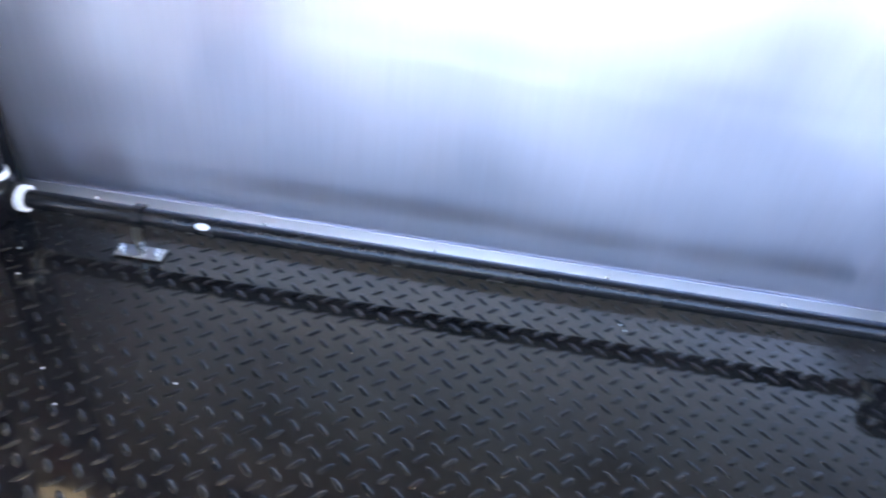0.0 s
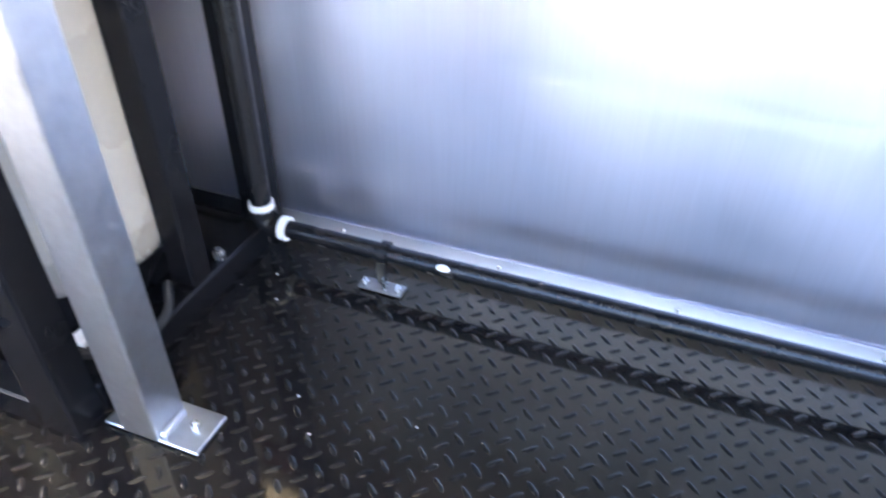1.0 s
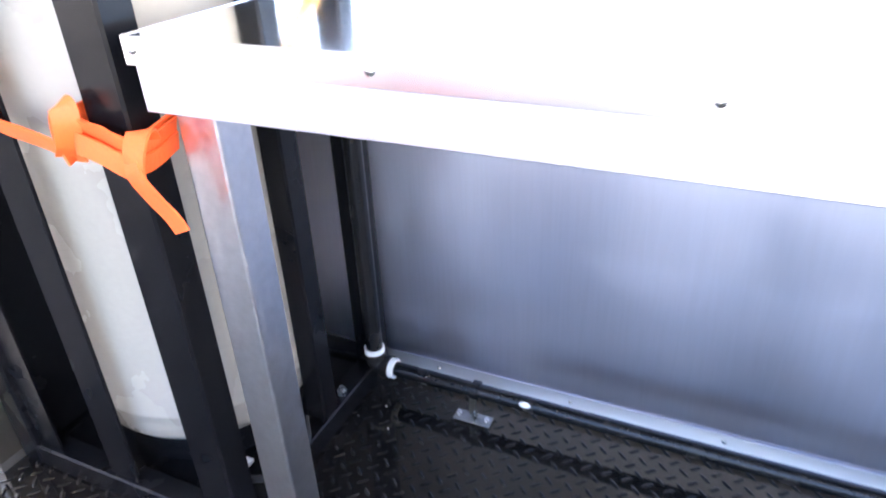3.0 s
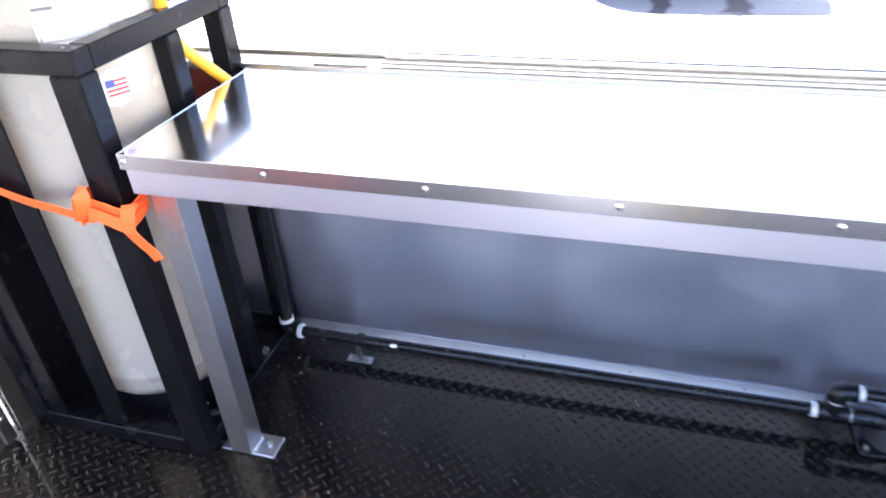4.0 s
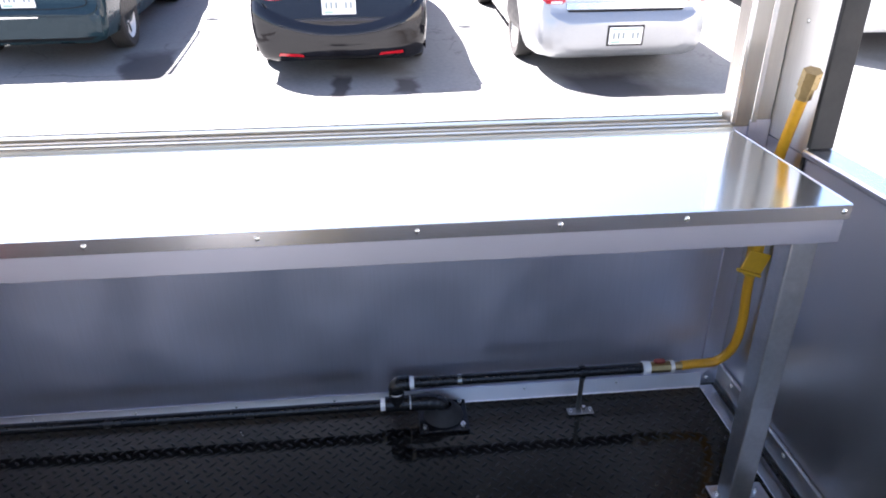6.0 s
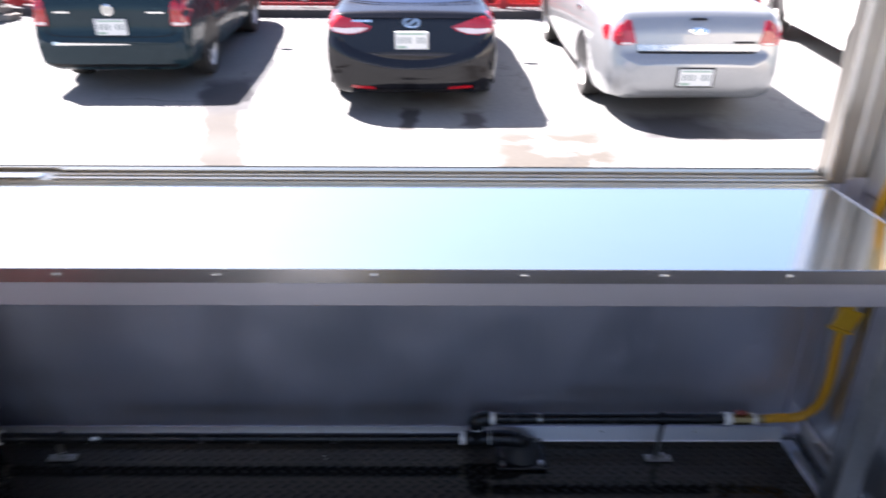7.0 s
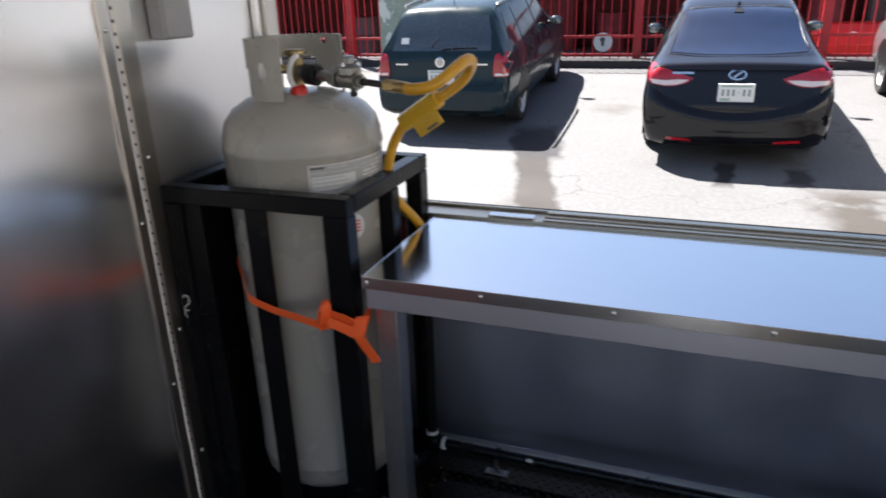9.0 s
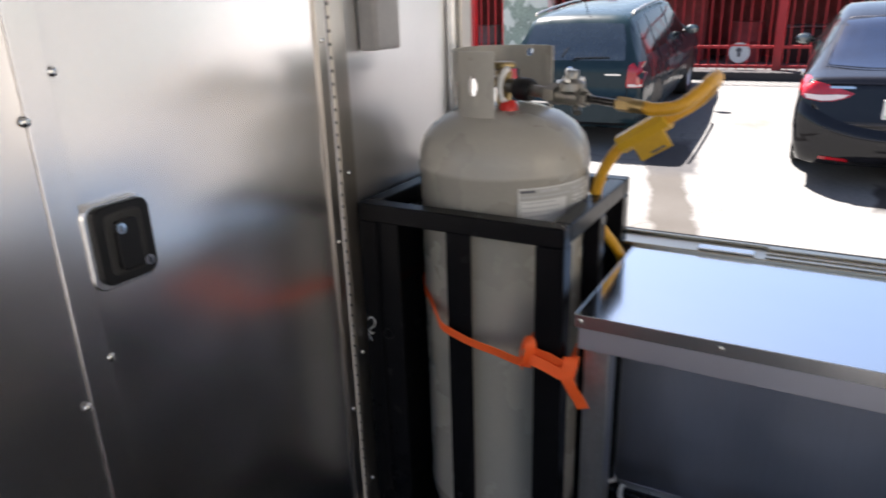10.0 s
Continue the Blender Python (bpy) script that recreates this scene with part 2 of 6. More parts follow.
def ground_material():
    """Bleached concrete with fine cracks, oil and damp stains; the darkest patches also deepen the car shadows."""
    m = material("bleached_concrete", (0.130, 0.131, 0.129), 0.85, 0.0, 0.22, 0.9, 24, 0.45, 35, spots=((0.080, 0.076, 0.068), 0.8, 0.60, 0.12))
    nt = m.node_tree
    n, link = nt.nodes, nt.links.new
    p = n["Principled BSDF"]
    src = p.inputs["Base Color"].links[0].from_socket
    co = n.new("ShaderNodeTexCoord")

    def stain_shade(src, cx, cy, sx, sy, tint, strength, edge=0.25, wob=0.35, thr=None, turn=0.0):
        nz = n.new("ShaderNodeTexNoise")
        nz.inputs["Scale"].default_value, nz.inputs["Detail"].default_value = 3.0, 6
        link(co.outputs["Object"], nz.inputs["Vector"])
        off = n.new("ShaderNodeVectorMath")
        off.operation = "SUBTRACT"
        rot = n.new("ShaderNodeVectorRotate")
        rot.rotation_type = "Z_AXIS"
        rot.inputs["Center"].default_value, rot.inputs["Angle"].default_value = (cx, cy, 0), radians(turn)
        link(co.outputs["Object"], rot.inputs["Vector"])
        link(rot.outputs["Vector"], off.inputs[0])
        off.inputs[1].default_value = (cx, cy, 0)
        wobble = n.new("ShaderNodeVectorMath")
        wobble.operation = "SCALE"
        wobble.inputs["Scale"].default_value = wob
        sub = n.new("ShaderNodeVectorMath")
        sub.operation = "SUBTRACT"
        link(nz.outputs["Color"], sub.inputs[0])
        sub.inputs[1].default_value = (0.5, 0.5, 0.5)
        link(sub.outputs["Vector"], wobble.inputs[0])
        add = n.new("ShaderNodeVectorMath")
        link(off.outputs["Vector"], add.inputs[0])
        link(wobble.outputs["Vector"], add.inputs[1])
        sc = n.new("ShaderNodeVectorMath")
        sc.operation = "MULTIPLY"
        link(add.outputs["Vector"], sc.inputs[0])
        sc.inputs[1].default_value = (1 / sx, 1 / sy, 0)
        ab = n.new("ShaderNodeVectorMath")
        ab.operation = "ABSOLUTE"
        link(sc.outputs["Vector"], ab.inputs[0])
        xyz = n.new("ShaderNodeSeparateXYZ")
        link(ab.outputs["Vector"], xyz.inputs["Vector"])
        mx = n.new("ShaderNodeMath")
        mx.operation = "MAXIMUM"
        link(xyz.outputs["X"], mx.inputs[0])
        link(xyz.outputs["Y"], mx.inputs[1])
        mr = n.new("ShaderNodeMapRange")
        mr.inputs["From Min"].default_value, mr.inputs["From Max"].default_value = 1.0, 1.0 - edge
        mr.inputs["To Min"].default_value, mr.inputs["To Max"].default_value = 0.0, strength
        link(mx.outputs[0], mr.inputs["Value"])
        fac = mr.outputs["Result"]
        if thr is not None:
            nz2 = n.new("ShaderNodeTexNoise")
            nz2.inputs["Scale"].default_value, nz2.inputs["Detail"].default_value = 2.2, 5
            link(co.outputs["Object"], nz2.inputs["Vector"])
            t = n.new("ShaderNodeMapRange")
            t.inputs["From Min"].default_value, t.inputs["From Max"].default_value = thr, thr + 0.09
            link(nz2.outputs["Fac"], t.inputs["Value"])
            mul = n.new("ShaderNodeMath")
            mul.operation = "MULTIPLY"
            link(fac, mul.inputs[0])
            link(t.outputs["Result"], mul.inputs[1])
            fac = mul.outputs[0]
        mix = n.new("ShaderNodeMix")
        mix.data_type = "RGBA"
        link(fac, mix.inputs["Factor"])
        link(src, mix.inputs["A"])
        mix.inputs["B"].default_value = (*tint, 1)
        return mix.outputs["Result"]

    src = stain_shade(src, -0.95, 5.55, 0.22, 1.7, (0.028, 0.023, 0.018), 0.94, 0.3, 0.22, turn=-16.0)
    # Dark stain beside the estate car that also paints its shadow deeper.
    src = stain_shade(src, -1.20, 6.75, 0.32, 0.75, (0.018, 0.018, 0.021), 0.95, 0.35, 0.35, turn=-14.0)
    src = stain_shade(src, 2.22, 4.95, 0.72, 0.85, (0.034, 0.026, 0.017), 0.85, 0.4, 0.5, thr=0.38)
    # Dark drips behind the black saloon; their colour also deepens its shadow.
    src = stain_shade(src, 0.86, 5.95, 0.12, 0.42, (0.022, 0.02, 0.02), 0.95, 0.4, 0.25)
    src = stain_shade(src, 1.54, 5.95, 0.16, 0.28, (0.024, 0.02, 0.02), 0.9, 0.4, 0.3)
    src = stain_shade(src, 3.62, 4.78, 0.22, 0.06, (0.12, 0.095, 0.07), 0.7, 0.5, 0.3)
    # Dark patch at the silver car's tail, shadow deepened in the ground colour.
    src = stain_shade(src, 3.55, 5.75, 0.50, 0.5, (0.02, 0.018, 0.02), 0.85, 0.5, 0.4)
    vor = n.new("ShaderNodeTexVoronoi")
    vor.feature = "DISTANCE_TO_EDGE"
    vor.inputs["Scale"].default_value = 0.28
    cn = n.new("ShaderNodeTexNoise")
    cn.inputs["Scale"].default_value, cn.inputs["Detail"].default_value = 1.3, 5
    link(co.outputs["Object"], cn.inputs["Vector"])
    ca = n.new("ShaderNodeVectorMath")
    ca.operation = "MULTIPLY_ADD"
    link(cn.outputs["Color"], ca.inputs[0])
    ca.inputs[1].default_value = (1.4, 1.4, 0)
    link(co.outputs["Object"], ca.inputs[2])
    link(ca.outputs["Vector"], vor.inputs["Vector"])
    cr = n.new("ShaderNodeMapRange")
    cr.inputs["From Min"].default_value, cr.inputs["From Max"].default_value = 0.003, 0.0
    cr.inputs["To Max"].default_value = 0.55
    link(vor.outputs["Distance"], cr.inputs["Value"])
    mix = n.new("ShaderNodeMix")
    mix.data_type = "RGBA"
    link(cr.outputs["Result"], mix.inputs["Factor"])
    link(src, mix.inputs["A"])
    mix.inputs["B"].default_value = (0.035, 0.032, 0.030, 1)
    link(mix.outputs["Result"], p.inputs["Base Color"])
    return m


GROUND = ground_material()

# ---- mesh helpers ----


def finish(name, bm, mat, parent=None, smooth=False, angle=40):
    bmesh.ops.recalc_face_normals(bm, faces=bm.faces)
    me = bpy.data.meshes.new(name)
    if smooth:
        for f in bm.faces:
            f.smooth = True
        for e in bm.edges:
            e.smooth = not (len(e.link_faces) == 2 and e.calc_face_angle(0.0) > radians(angle))
    bm.to_mesh(me)
    bm.free()
    me.materials.append(mat)
    ob = new(name, me)
    if parent:
        ob.parent = parent
    return ob


def part(name, bm, mat, parent, label="", smooth=False):
    ob = finish(name, bm, mat, parent, smooth)
    return tagged(ob, label) if label else ob


def thing(name, label, category, group="", at=(0, 0, 0)):
    ob = new(name)
    ob.location = at
    ob.empty_display_size = 0.05
    return tagged(ob, label, category, group)


def box(lo, hi, bevel=0.0, bm=None, segs=1):
    out = bm or bmesh.new()
    b = bmesh.new()
    c, s = [(a + d) / 2 for a, d in zip(lo, hi)], [d - a for a, d in zip(lo, hi)]
    bmesh.ops.create_cube(b, size=1, matrix=Matrix.Translation(c) @ Matrix.Diagonal((*s, 1)))
    if bevel:
        bmesh.ops.bevel(b, geom=b.edges[:], offset=bevel, segments=segs, affect="EDGES", profile=0.5)
    return merge(out, b)


def merge(out, b, m=None):
    me = bpy.data.meshes.new("tmp")
    if m is not None:
        b.transform(m)
    b.to_mesh(me)
    b.free()
    out.from_mesh(me)
    bpy.data.meshes.remove(me)
    return out


def rod(p0, p1, r, seg=16, bm=None, r2=None):
    out = bm or bmesh.new()
    b = bmesh.new()
    p0, p1 = Vector(p0), Vector(p1)
    d = p1 - p0
    m = Matrix.Translation((p0 + p1) / 2) @ d.to_track_quat("Z", "Y").to_matrix().to_4x4()
    bmesh.ops.create_cone(b, cap_ends=True, segments=seg, radius1=r, radius2=r if r2 is None else r2, depth=d.length, matrix=m)
    return merge(out, b)


def ball(c, r, bm=None, seg=12, scale=(1, 1, 1)):
    out = bm or bmesh.new()
    b = bmesh.new()
    bmesh.ops.create_uvsphere(b, u_segments=seg, v_segments=max(6, seg // 2), radius=r, matrix=Matrix.Translation(c) @ Matrix.Diagonal((*scale, 1)))
    return merge(out, b)


def spline(points, steps=8):
    """A smooth line through the points."""
    ps = [Vector(p) for p in points]
    ps = [ps[0] * 2 - ps[1]] + ps + [ps[-1] * 2 - ps[-2]]
    out = []
    for i in range(1, len(ps) - 2):
        a, b, c, d = ps[i - 1:i + 3]
        for k in range(steps):
            t = k / steps
            out.append(0.5 * (2 * b + (c - a) * t + (2 * a - 5 * b + 4 * c - d) * t * t + (3 * b - a - 3 * c + d) * t ** 3))
    return out + [ps[-2]]


def sweep(points, shape, bm=None, up=(0, 0, 1)):
    """Draws a closed outline (list of x, y) along a line, and caps it."""
    bm = bm or bmesh.new()
    pts = [Vector(p) for p in points]
    rings = []
    prev = None
    for i, p in enumerate(pts):
        d = (pts[min(i + 1, len(pts) - 1)] - pts[max(i - 1, 0)]).normalized()
        if prev is None:
            u = Vector(up)
            if abs(u.dot(d)) > 0.95:
                u = Vector((1, 0, 0))
        else:
            u = prev
        x = d.cross(u).normalized()
        u = x.cross(d).normalized()
        prev = u
        rings.append([bm.verts.new(p + x * a + u * b) for a, b in shape])
    k = len(shape)
    for a, b in zip(rings, rings[1:]):
        for i in range(k):
            bm.faces.new((a[i], a[(i + 1) % k], b[(i + 1) % k], b[i]))
    bm.faces.new(rings[0][::-1])
    bm.faces.new(rings[-1])
    return bm


def circle(r, seg=12):
    return [(r * math.cos(2 * math.pi * i / seg), r * math.sin(2 * math.pi * i / seg)) for i in range(seg)]


def lathe(profile, seg=48, bm=None, close=False):
    """Turns a profile of (radius, z) round the z axis."""
    bm = bm or bmesh.new()
    rings = []
    for r, z in profile:
        if r < 1e-6:
            rings.append([bm.verts.new((0, 0, z))])
        else:
            rings.append([bm.verts.new((r * math.cos(2 * math.pi * i / seg), r * math.sin(2 * math.pi * i / seg), z)) for i in range(seg)])
    pairs = list(zip(rings, rings[1:]))
    if close:
        pairs.append((rings[-1], rings[0]))
    for a, b in pairs:
        for i in range(seg):
            j = (i + 1) % seg
            if len(a) == 1 and len(b) == 1:
                continue
            if len(a) == 1:
                bm.faces.new((a[0], b[j], b[i]))
            elif len(b) == 1:
                bm.faces.new((a[i], a[j], b[0]))
            else:
                bm.faces.new((a[i], a[j], b[j], b[i]))
    return bm


def structure(name, bm, mat, label="", parent=None, category="", smooth=False):
    ob = finish(name, bm, mat, parent, smooth)
    return tagged(ob, label, category, kind="structure")


def screw_mesh(r=0.006, h=0.003):
    bm = lathe([(r, 0), (r * 0.9, h * 0.6), (r * 0.5, h), (0, h * 1.05)], 10)
    bmesh.ops.recalc_face_normals(bm, faces=bm.faces)
    me = bpy.data.meshes.new("screw")
    for f in bm.faces:
        f.smooth = True
    bm.to_mesh(me)
    bm.free()
    me.materials.append(BOLT)
    return me


SCREW = screw_mesh()


def screw(p, normal, parent, s=1.0):
    ob = new("screw", SCREW)
    ob.matrix_world = Matrix.Translation(p) @ Vector(normal).to_track_quat("Z", "Y").to_matrix().to_4x4() @ Matrix.Diagonal((s, s, s, 1))
    ob.parent = parent
    return ob


def nut_mesh():
    bm = rod((0, 0, 0), (0, 0, 0.007), 0.008, 6)
    rod((0, 0, 0.007), (0, 0, 0.013), 0.004, 8, bm)
    bmesh.ops.recalc_face_normals(bm, faces=bm.faces)
    me = bpy.data.meshes.new("bolt")
    bm.to_mesh(me)
    bm.free()
    me.materials.append(BOLT)
    return me


NUT = nut_mesh()


def bolt(p, normal, parent, s=1.0):
    ob = new("bolt", NUT)
    ob.matrix_world = Matrix.Translation(p) @ Vector(normal).to_track_quat("Z", "Y").to_matrix().to_4x4() @ Matrix.Diagonal((s, s, s, 1))
    ob.parent = parent
    return ob


def sheet(axis, at, back, u0, u1, z0, z1, amp=0.0005, seed=1.0, wave=(0.34, 0.21), creases=()):
    """A metal sheet with soft dents: its face lies at `at` on the x or y axis, its back at `back`; u runs along the other level axis."""
    bm = bmesh.new()
    side = 1 if at > back else -1
    nu, nz = max(4, int((u1 - u0) / 0.03)), max(4, int((z1 - z0) / (0.004 if creases else 0.03)))

    def dent(u, z):
        a = math.sin(6.283 * u / wave[0] + seed + 1.7 * math.sin(6.283 * z / 0.9 + seed))
        b = math.sin(6.283 * z / wave[1] + 2.1 * seed + 1.3 * math.sin(6.283 * u / 0.55 + 2 * seed))
        c = math.sin(6.283 * (u * 0.6 + z) / 0.77 + 3 * seed)
        edge = min(1.0, (u - u0) / 0.03, (u1 - u) / 0.03, (z - z0) / 0.03, (z1 - z) / 0.03)
        fold = sum(d * math.exp(-((z - h - s * u - 0.003 * math.sin(5 * u)) / w) ** 2) * min(1.0, max(0.0, (u - a0) / 0.03), max(0.0, (a1 - u) / 0.10)) for h, s, w, d, a0, a1 in creases)
        return (amp * (0.5 * a + 0.7 * b + 1.2 * c - 1.0) + fold) * max(0.0, edge)

    def put(f, u, z):
        return bm.verts.new((f, u, z) if axis == "x" else (u, f, z))

    us, zs = [u0 + (u1 - u0) * i / nu for i in range(nu + 1)], [z0 + (z1 - z0) * k / nz for k in range(nz + 1)]
    front = [[put(at + side * dent(u, z), u, z) for z in zs] for u in us]
    for i in range(nu):
        for k in range(nz):
            bm.faces.new((front[i][k], front[i + 1][k], front[i + 1][k + 1], front[i][k + 1]))
    rim = [front[i][0] for i in range(nu + 1)] + [front[nu][k] for k in range(1, nz + 1)] + [front[i][nz] for i in range(nu - 1, -1, -1)] + [front[0][k] for k in range(nz - 1, 0, -1)]
    rear = [put(back, v.co.y if axis == "x" else v.co.x, v.co.z) for v in rim]
    for i in range(len(rim)):
        j = (i + 1) % len(rim)
        bm.faces.new((rim[i], rim[j], rear[j], rear[i]))
    bm.faces.new(rear)
    return bm

# ---- the ground and the trailer's shell ----
XW, XE, YN, YS, ZC = -0.505, 2.15, 0.462, -1.62, 2.06
SILL = 0.745


def ground_z(y):
    return -0.943 + 0.08 * min(max(y, -2.0), 12.2)


def build_ground():
    bm = bmesh.new()
    ys = [-300, -40, -2, 0, 2, 4, 6, 8, 10, 12.2, 40, 600]
    xs = [-400, -40, -12, -6, 0, 6, 12, 40, 400]
    grid = [[bm.verts.new((x, y, ground_z(y))) for x in xs] for y in ys]
    for a, b in zip(grid, grid[1:]):
        for i in range(len(xs) - 1):
            bm.faces.new((a[i], a[i + 1], b[i + 1], b[i]))
    structure("ground", bm, GROUND, "sun-bleached concrete car park with oil and damp stains and shade painted in by the cars", category="ground")


def build_floor():
    floor = structure("floor", box((XW - 0.05, YS - 0.05, -0.06), (XE + 0.05, YN + 0.05, 0.0)), FLOOR_PAINT, "glossy black painted diamond plate floor of a trailer", category="floor")
    verts, faces = [], []
    pitch = 0.0325
    nx, ny = int((XE - XW) / pitch * 2), int((YN - YS) / pitch * 2)
    for i in range(nx):
        for j in range(i % 2, ny, 2):
            x, y = XW + 0.02 + i * pitch / 2, YN - 0.02 - j * pitch / 2
            turn = math.radians(-45 if i % 2 else 45)
            c, s, k = math.cos(turn), math.sin(turn), len(verts)
            for u, v, h in ((-0.0125, 0, 0), (-0.006, -0.0038, 0), (0.006, -0.0038, 0), (0.0125, 0, 0), (0.006, 0.0038, 0), (-0.006, 0.0038, 0),
                            (-0.0095, 0, 0.0011), (-0.005, -0.0019, 0.0013), (0.005, -0.0019, 0.0013), (0.0095, 0, 0.0011), (0.005, 0.0019, 0.0013), (-0.005, 0.0019, 0.0013),
                            (-0.006, 0, 0.0015), (0.006, 0, 0.0015)):
                verts.append((x + u * c - v * s, y + u * s + v * c, h - 0.0002))
            for f in ((0, 1, 7, 6), (1, 2, 8, 7), (2, 3, 9, 8), (3, 4, 10, 9), (4, 5, 11, 10), (5, 0, 6, 11), (6, 7, 12), (7, 8, 13, 12), (8, 9, 13), (9, 10, 13), (10, 11, 12, 13), (11, 6, 12)):
                faces.append([k + a for a in f])
    me = bpy.data.meshes.new("tread_pattern")
    me.from_pydata(verts, [], faces)
    me.materials.append(TREAD_WORN)
    me.polygons.foreach_set("use_smooth", [True] * len(me.polygons))
    treads = new("tread_pattern", me)
    treads.parent = floor
    tagged(treads, kind="stuff")
    bm = bmesh.new()
    for k in range(14):
        x, y = random.uniform(XW, 1.0), random.uniform(-0.3, 0.4)
        r = random.uniform(0.0008, 0.0018)
        ball((x, y, 0.001), r, bm, 6, (1, random.uniform(0.5, 1), 0.5))
    for x, y in ((0.171, 0.154), (0.325, 0.163), (0.05, 0.3), (0.02, 0.35)):
        ball((x, y, 0.001), 0.0019, bm, 6, (1, 0.7, 0.5))
    tagged(finish("paint_flecks", bm, WHITE_CHIP), "small pale flecks and chips scattered on the black floor", "debris", kind="stuff")


def kick_strip(x0, x1):
    """A flat strip that leans back against the wall, with a small foot."""
    sec = [(YN - 0.016, 0.0005), (YN - 0.013, 0.0035), (YN - 0.003, 0.040), (YN - 0.001, 0.040), (YN - 0.001, 0.0005)]
    bm = bmesh.new()
    a, b = ([bm.verts.new((x, y, z)) for y, z in sec] for x in (x0, x1))
    for i in range(5):
        bm.faces.new((a[i], a[(i + 1) % 5], b[(i + 1) % 5], b[i]))
    bm.faces.new(a[::-1])
    bm.faces.new(b)
    return bm


def build_shell():
    north = structure("wall_north", sheet("y", YN, YN + 0.05, XW, XE, 0.0, SILL - 0.006, 0.0003, 2.0, (0.5, 0.3), ((0.336, -0.022, 0.010, -0.00013, 0.25, 1.15), (0.318, -0.022, 0.014, 0.00008, 0.25, 1.2), (0.216, 0.03, 0.010, 0.00015, 0.08, 0.27), (0.130, 0.0, 0.004, 0.00015, 0.01, 0.10))), STEEL_WALL, "brushed stainless steel wall sheet under the serving window", category="wall", smooth=True)
    bm = box((XW - 0.05, YN, 1.80), (XE + 0.05, YN + 0.05, ZC))
    structure("wall_north_header", bm, STEEL_WALL, "steel header above the serving window", category="wall")
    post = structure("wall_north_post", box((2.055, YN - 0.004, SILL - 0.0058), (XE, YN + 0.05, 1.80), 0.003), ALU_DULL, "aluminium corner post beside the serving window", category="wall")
    part("bead", box((2.050, YN - 0.012, SILL + 0.005), (2.063, YN - 0.0045, 1.80), 0.002), ALU, post)
    part("flange", box((2.100, YN - 0.008, SILL + 0.005), (2.113, YN - 0.0045, 1.80), 0.001), ALU, post)
    part("lower_trim", box((2.098, YN - 0.007, 0.06), (XE - 0.001, YN - 0.001, SILL + 0.01), 0.001), STEEL_WALL, post)
    # left end wall with a door opening between y = -0.655 and -0.045
    west = structure("wall_west", sheet("x", XW, XW - 0.05, -0.035, YN, 0.0, 1.98, 0.0009, 4.0, (0.5, 0.24)), STEEL_SIDE, "stainless steel end wall sheet beside the door", category="wall", smooth=True)
    structure("wall_west_return", sheet("x", XW, XW - 0.05, YS, -0.655, 0.0, 1.98, 0.0009, 5.5, (0.5, 0.24)), STEEL_DOOR, "stainless steel end wall sheet beyond the door", category="wall", smooth=True)
    structure("wall_west_header", box((XW - 0.05, YS, 1.98), (XW, YN, ZC)), STEEL_DOOR, "steel header above the door", category="wall")
    part("corner_channel", box((XW + 0.001, 0.432, SILL), (XW + 0.022, YN + 0.045, 1.98), 0.003), ALU, west, "bright aluminium corner channel")
    part("corner_channel", box((XW + 0.023, 0.452, SILL), (XW + 0.034, YN + 0.045, 1.98), 0.002), ALU_DULL, west)
    part("side_trim", box((XW, -0.034, 0.02), (XW + 0.004, 0.012, 1.95), 0.001), ALU_DULL, west, "aluminium trim strip beside the hinge")
    for z in (1.55, 0.974, 0.55, 0.2):
        screw((XW + 0.004, -0.012, z), (1, 0, 0), west)
    # right end wall: sheet below a side window
    east = structure("wall_east", box((XE, YS, 0.0), (XE + 0.05, YN + 0.05, 0.718)), STEEL_END, "stainless steel end wall sheet under the side window", category="wall")
    eastpost = structure("wall_east_post", box((XE + 0.001, 0.305, 0.7185), (XE + 0.05, YN + 0.05, 1.80), 0.003), ALU_PALE, "aluminium post between two window openings", category="wall")
    part("gasket", box((XE - 0.003, 0.292, 0.737), (XE + 0.05, 0.3045, 1.80), 0.002), RUBBER, eastpost, "black rubber window gasket")
    part("hook", sweep(spline([(XE - 0.002, 0.345, 1.12), (XE - 0.022, 0.342, 1.105), (XE - 0.026, 0.330, 1.085), (XE - 0.010, 0.318, 1.08)], 6), circle(0.003, 8)), ZINC, eastpost, "small wire hook", smooth=True)
    for z in (0.98, 1.30):
        screw((XE + 0.001, 0.40, z), (-1, 0, 0), eastpost)
    structure("wall_east_return", box((XE, YS, 0.7185), (XE + 0.05, -1.05, 1.80)), STEEL_WALL, "steel end wall sheet", category="wall")
    structure("wall_east_header", box((XE, YS, 1.80), (XE + 0.05, YN, ZC)), STEEL_WALL, "steel header above the side window", category="wall")
    part("window_sill", box((XE - 0.012, -1.05, 0.7185), (XE + 0.055, 0.3045, 0.736), 0.004), ALU, east, "aluminium window sill")
    part("panel_seam", box((XE - 0.004, 0.300, 0.0855), (XE - 0.0005, 0.311, 0.717), 0.001), RUBBER, east, "dark seam strip below the window post")
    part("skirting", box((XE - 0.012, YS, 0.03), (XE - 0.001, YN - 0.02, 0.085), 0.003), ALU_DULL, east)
    for y in (-0.45, -0.17, 0.105, 0.36):
        screw((XE - 0.012, y, 0.07), (-1, 0, 0), east)
    structure("floor_trim", box((2.099, YS, 0.0005), (2.1365, YN - 0.012, 0.005), 0.001), ALU, "flat aluminium floor edging along the end wall", category="trim")
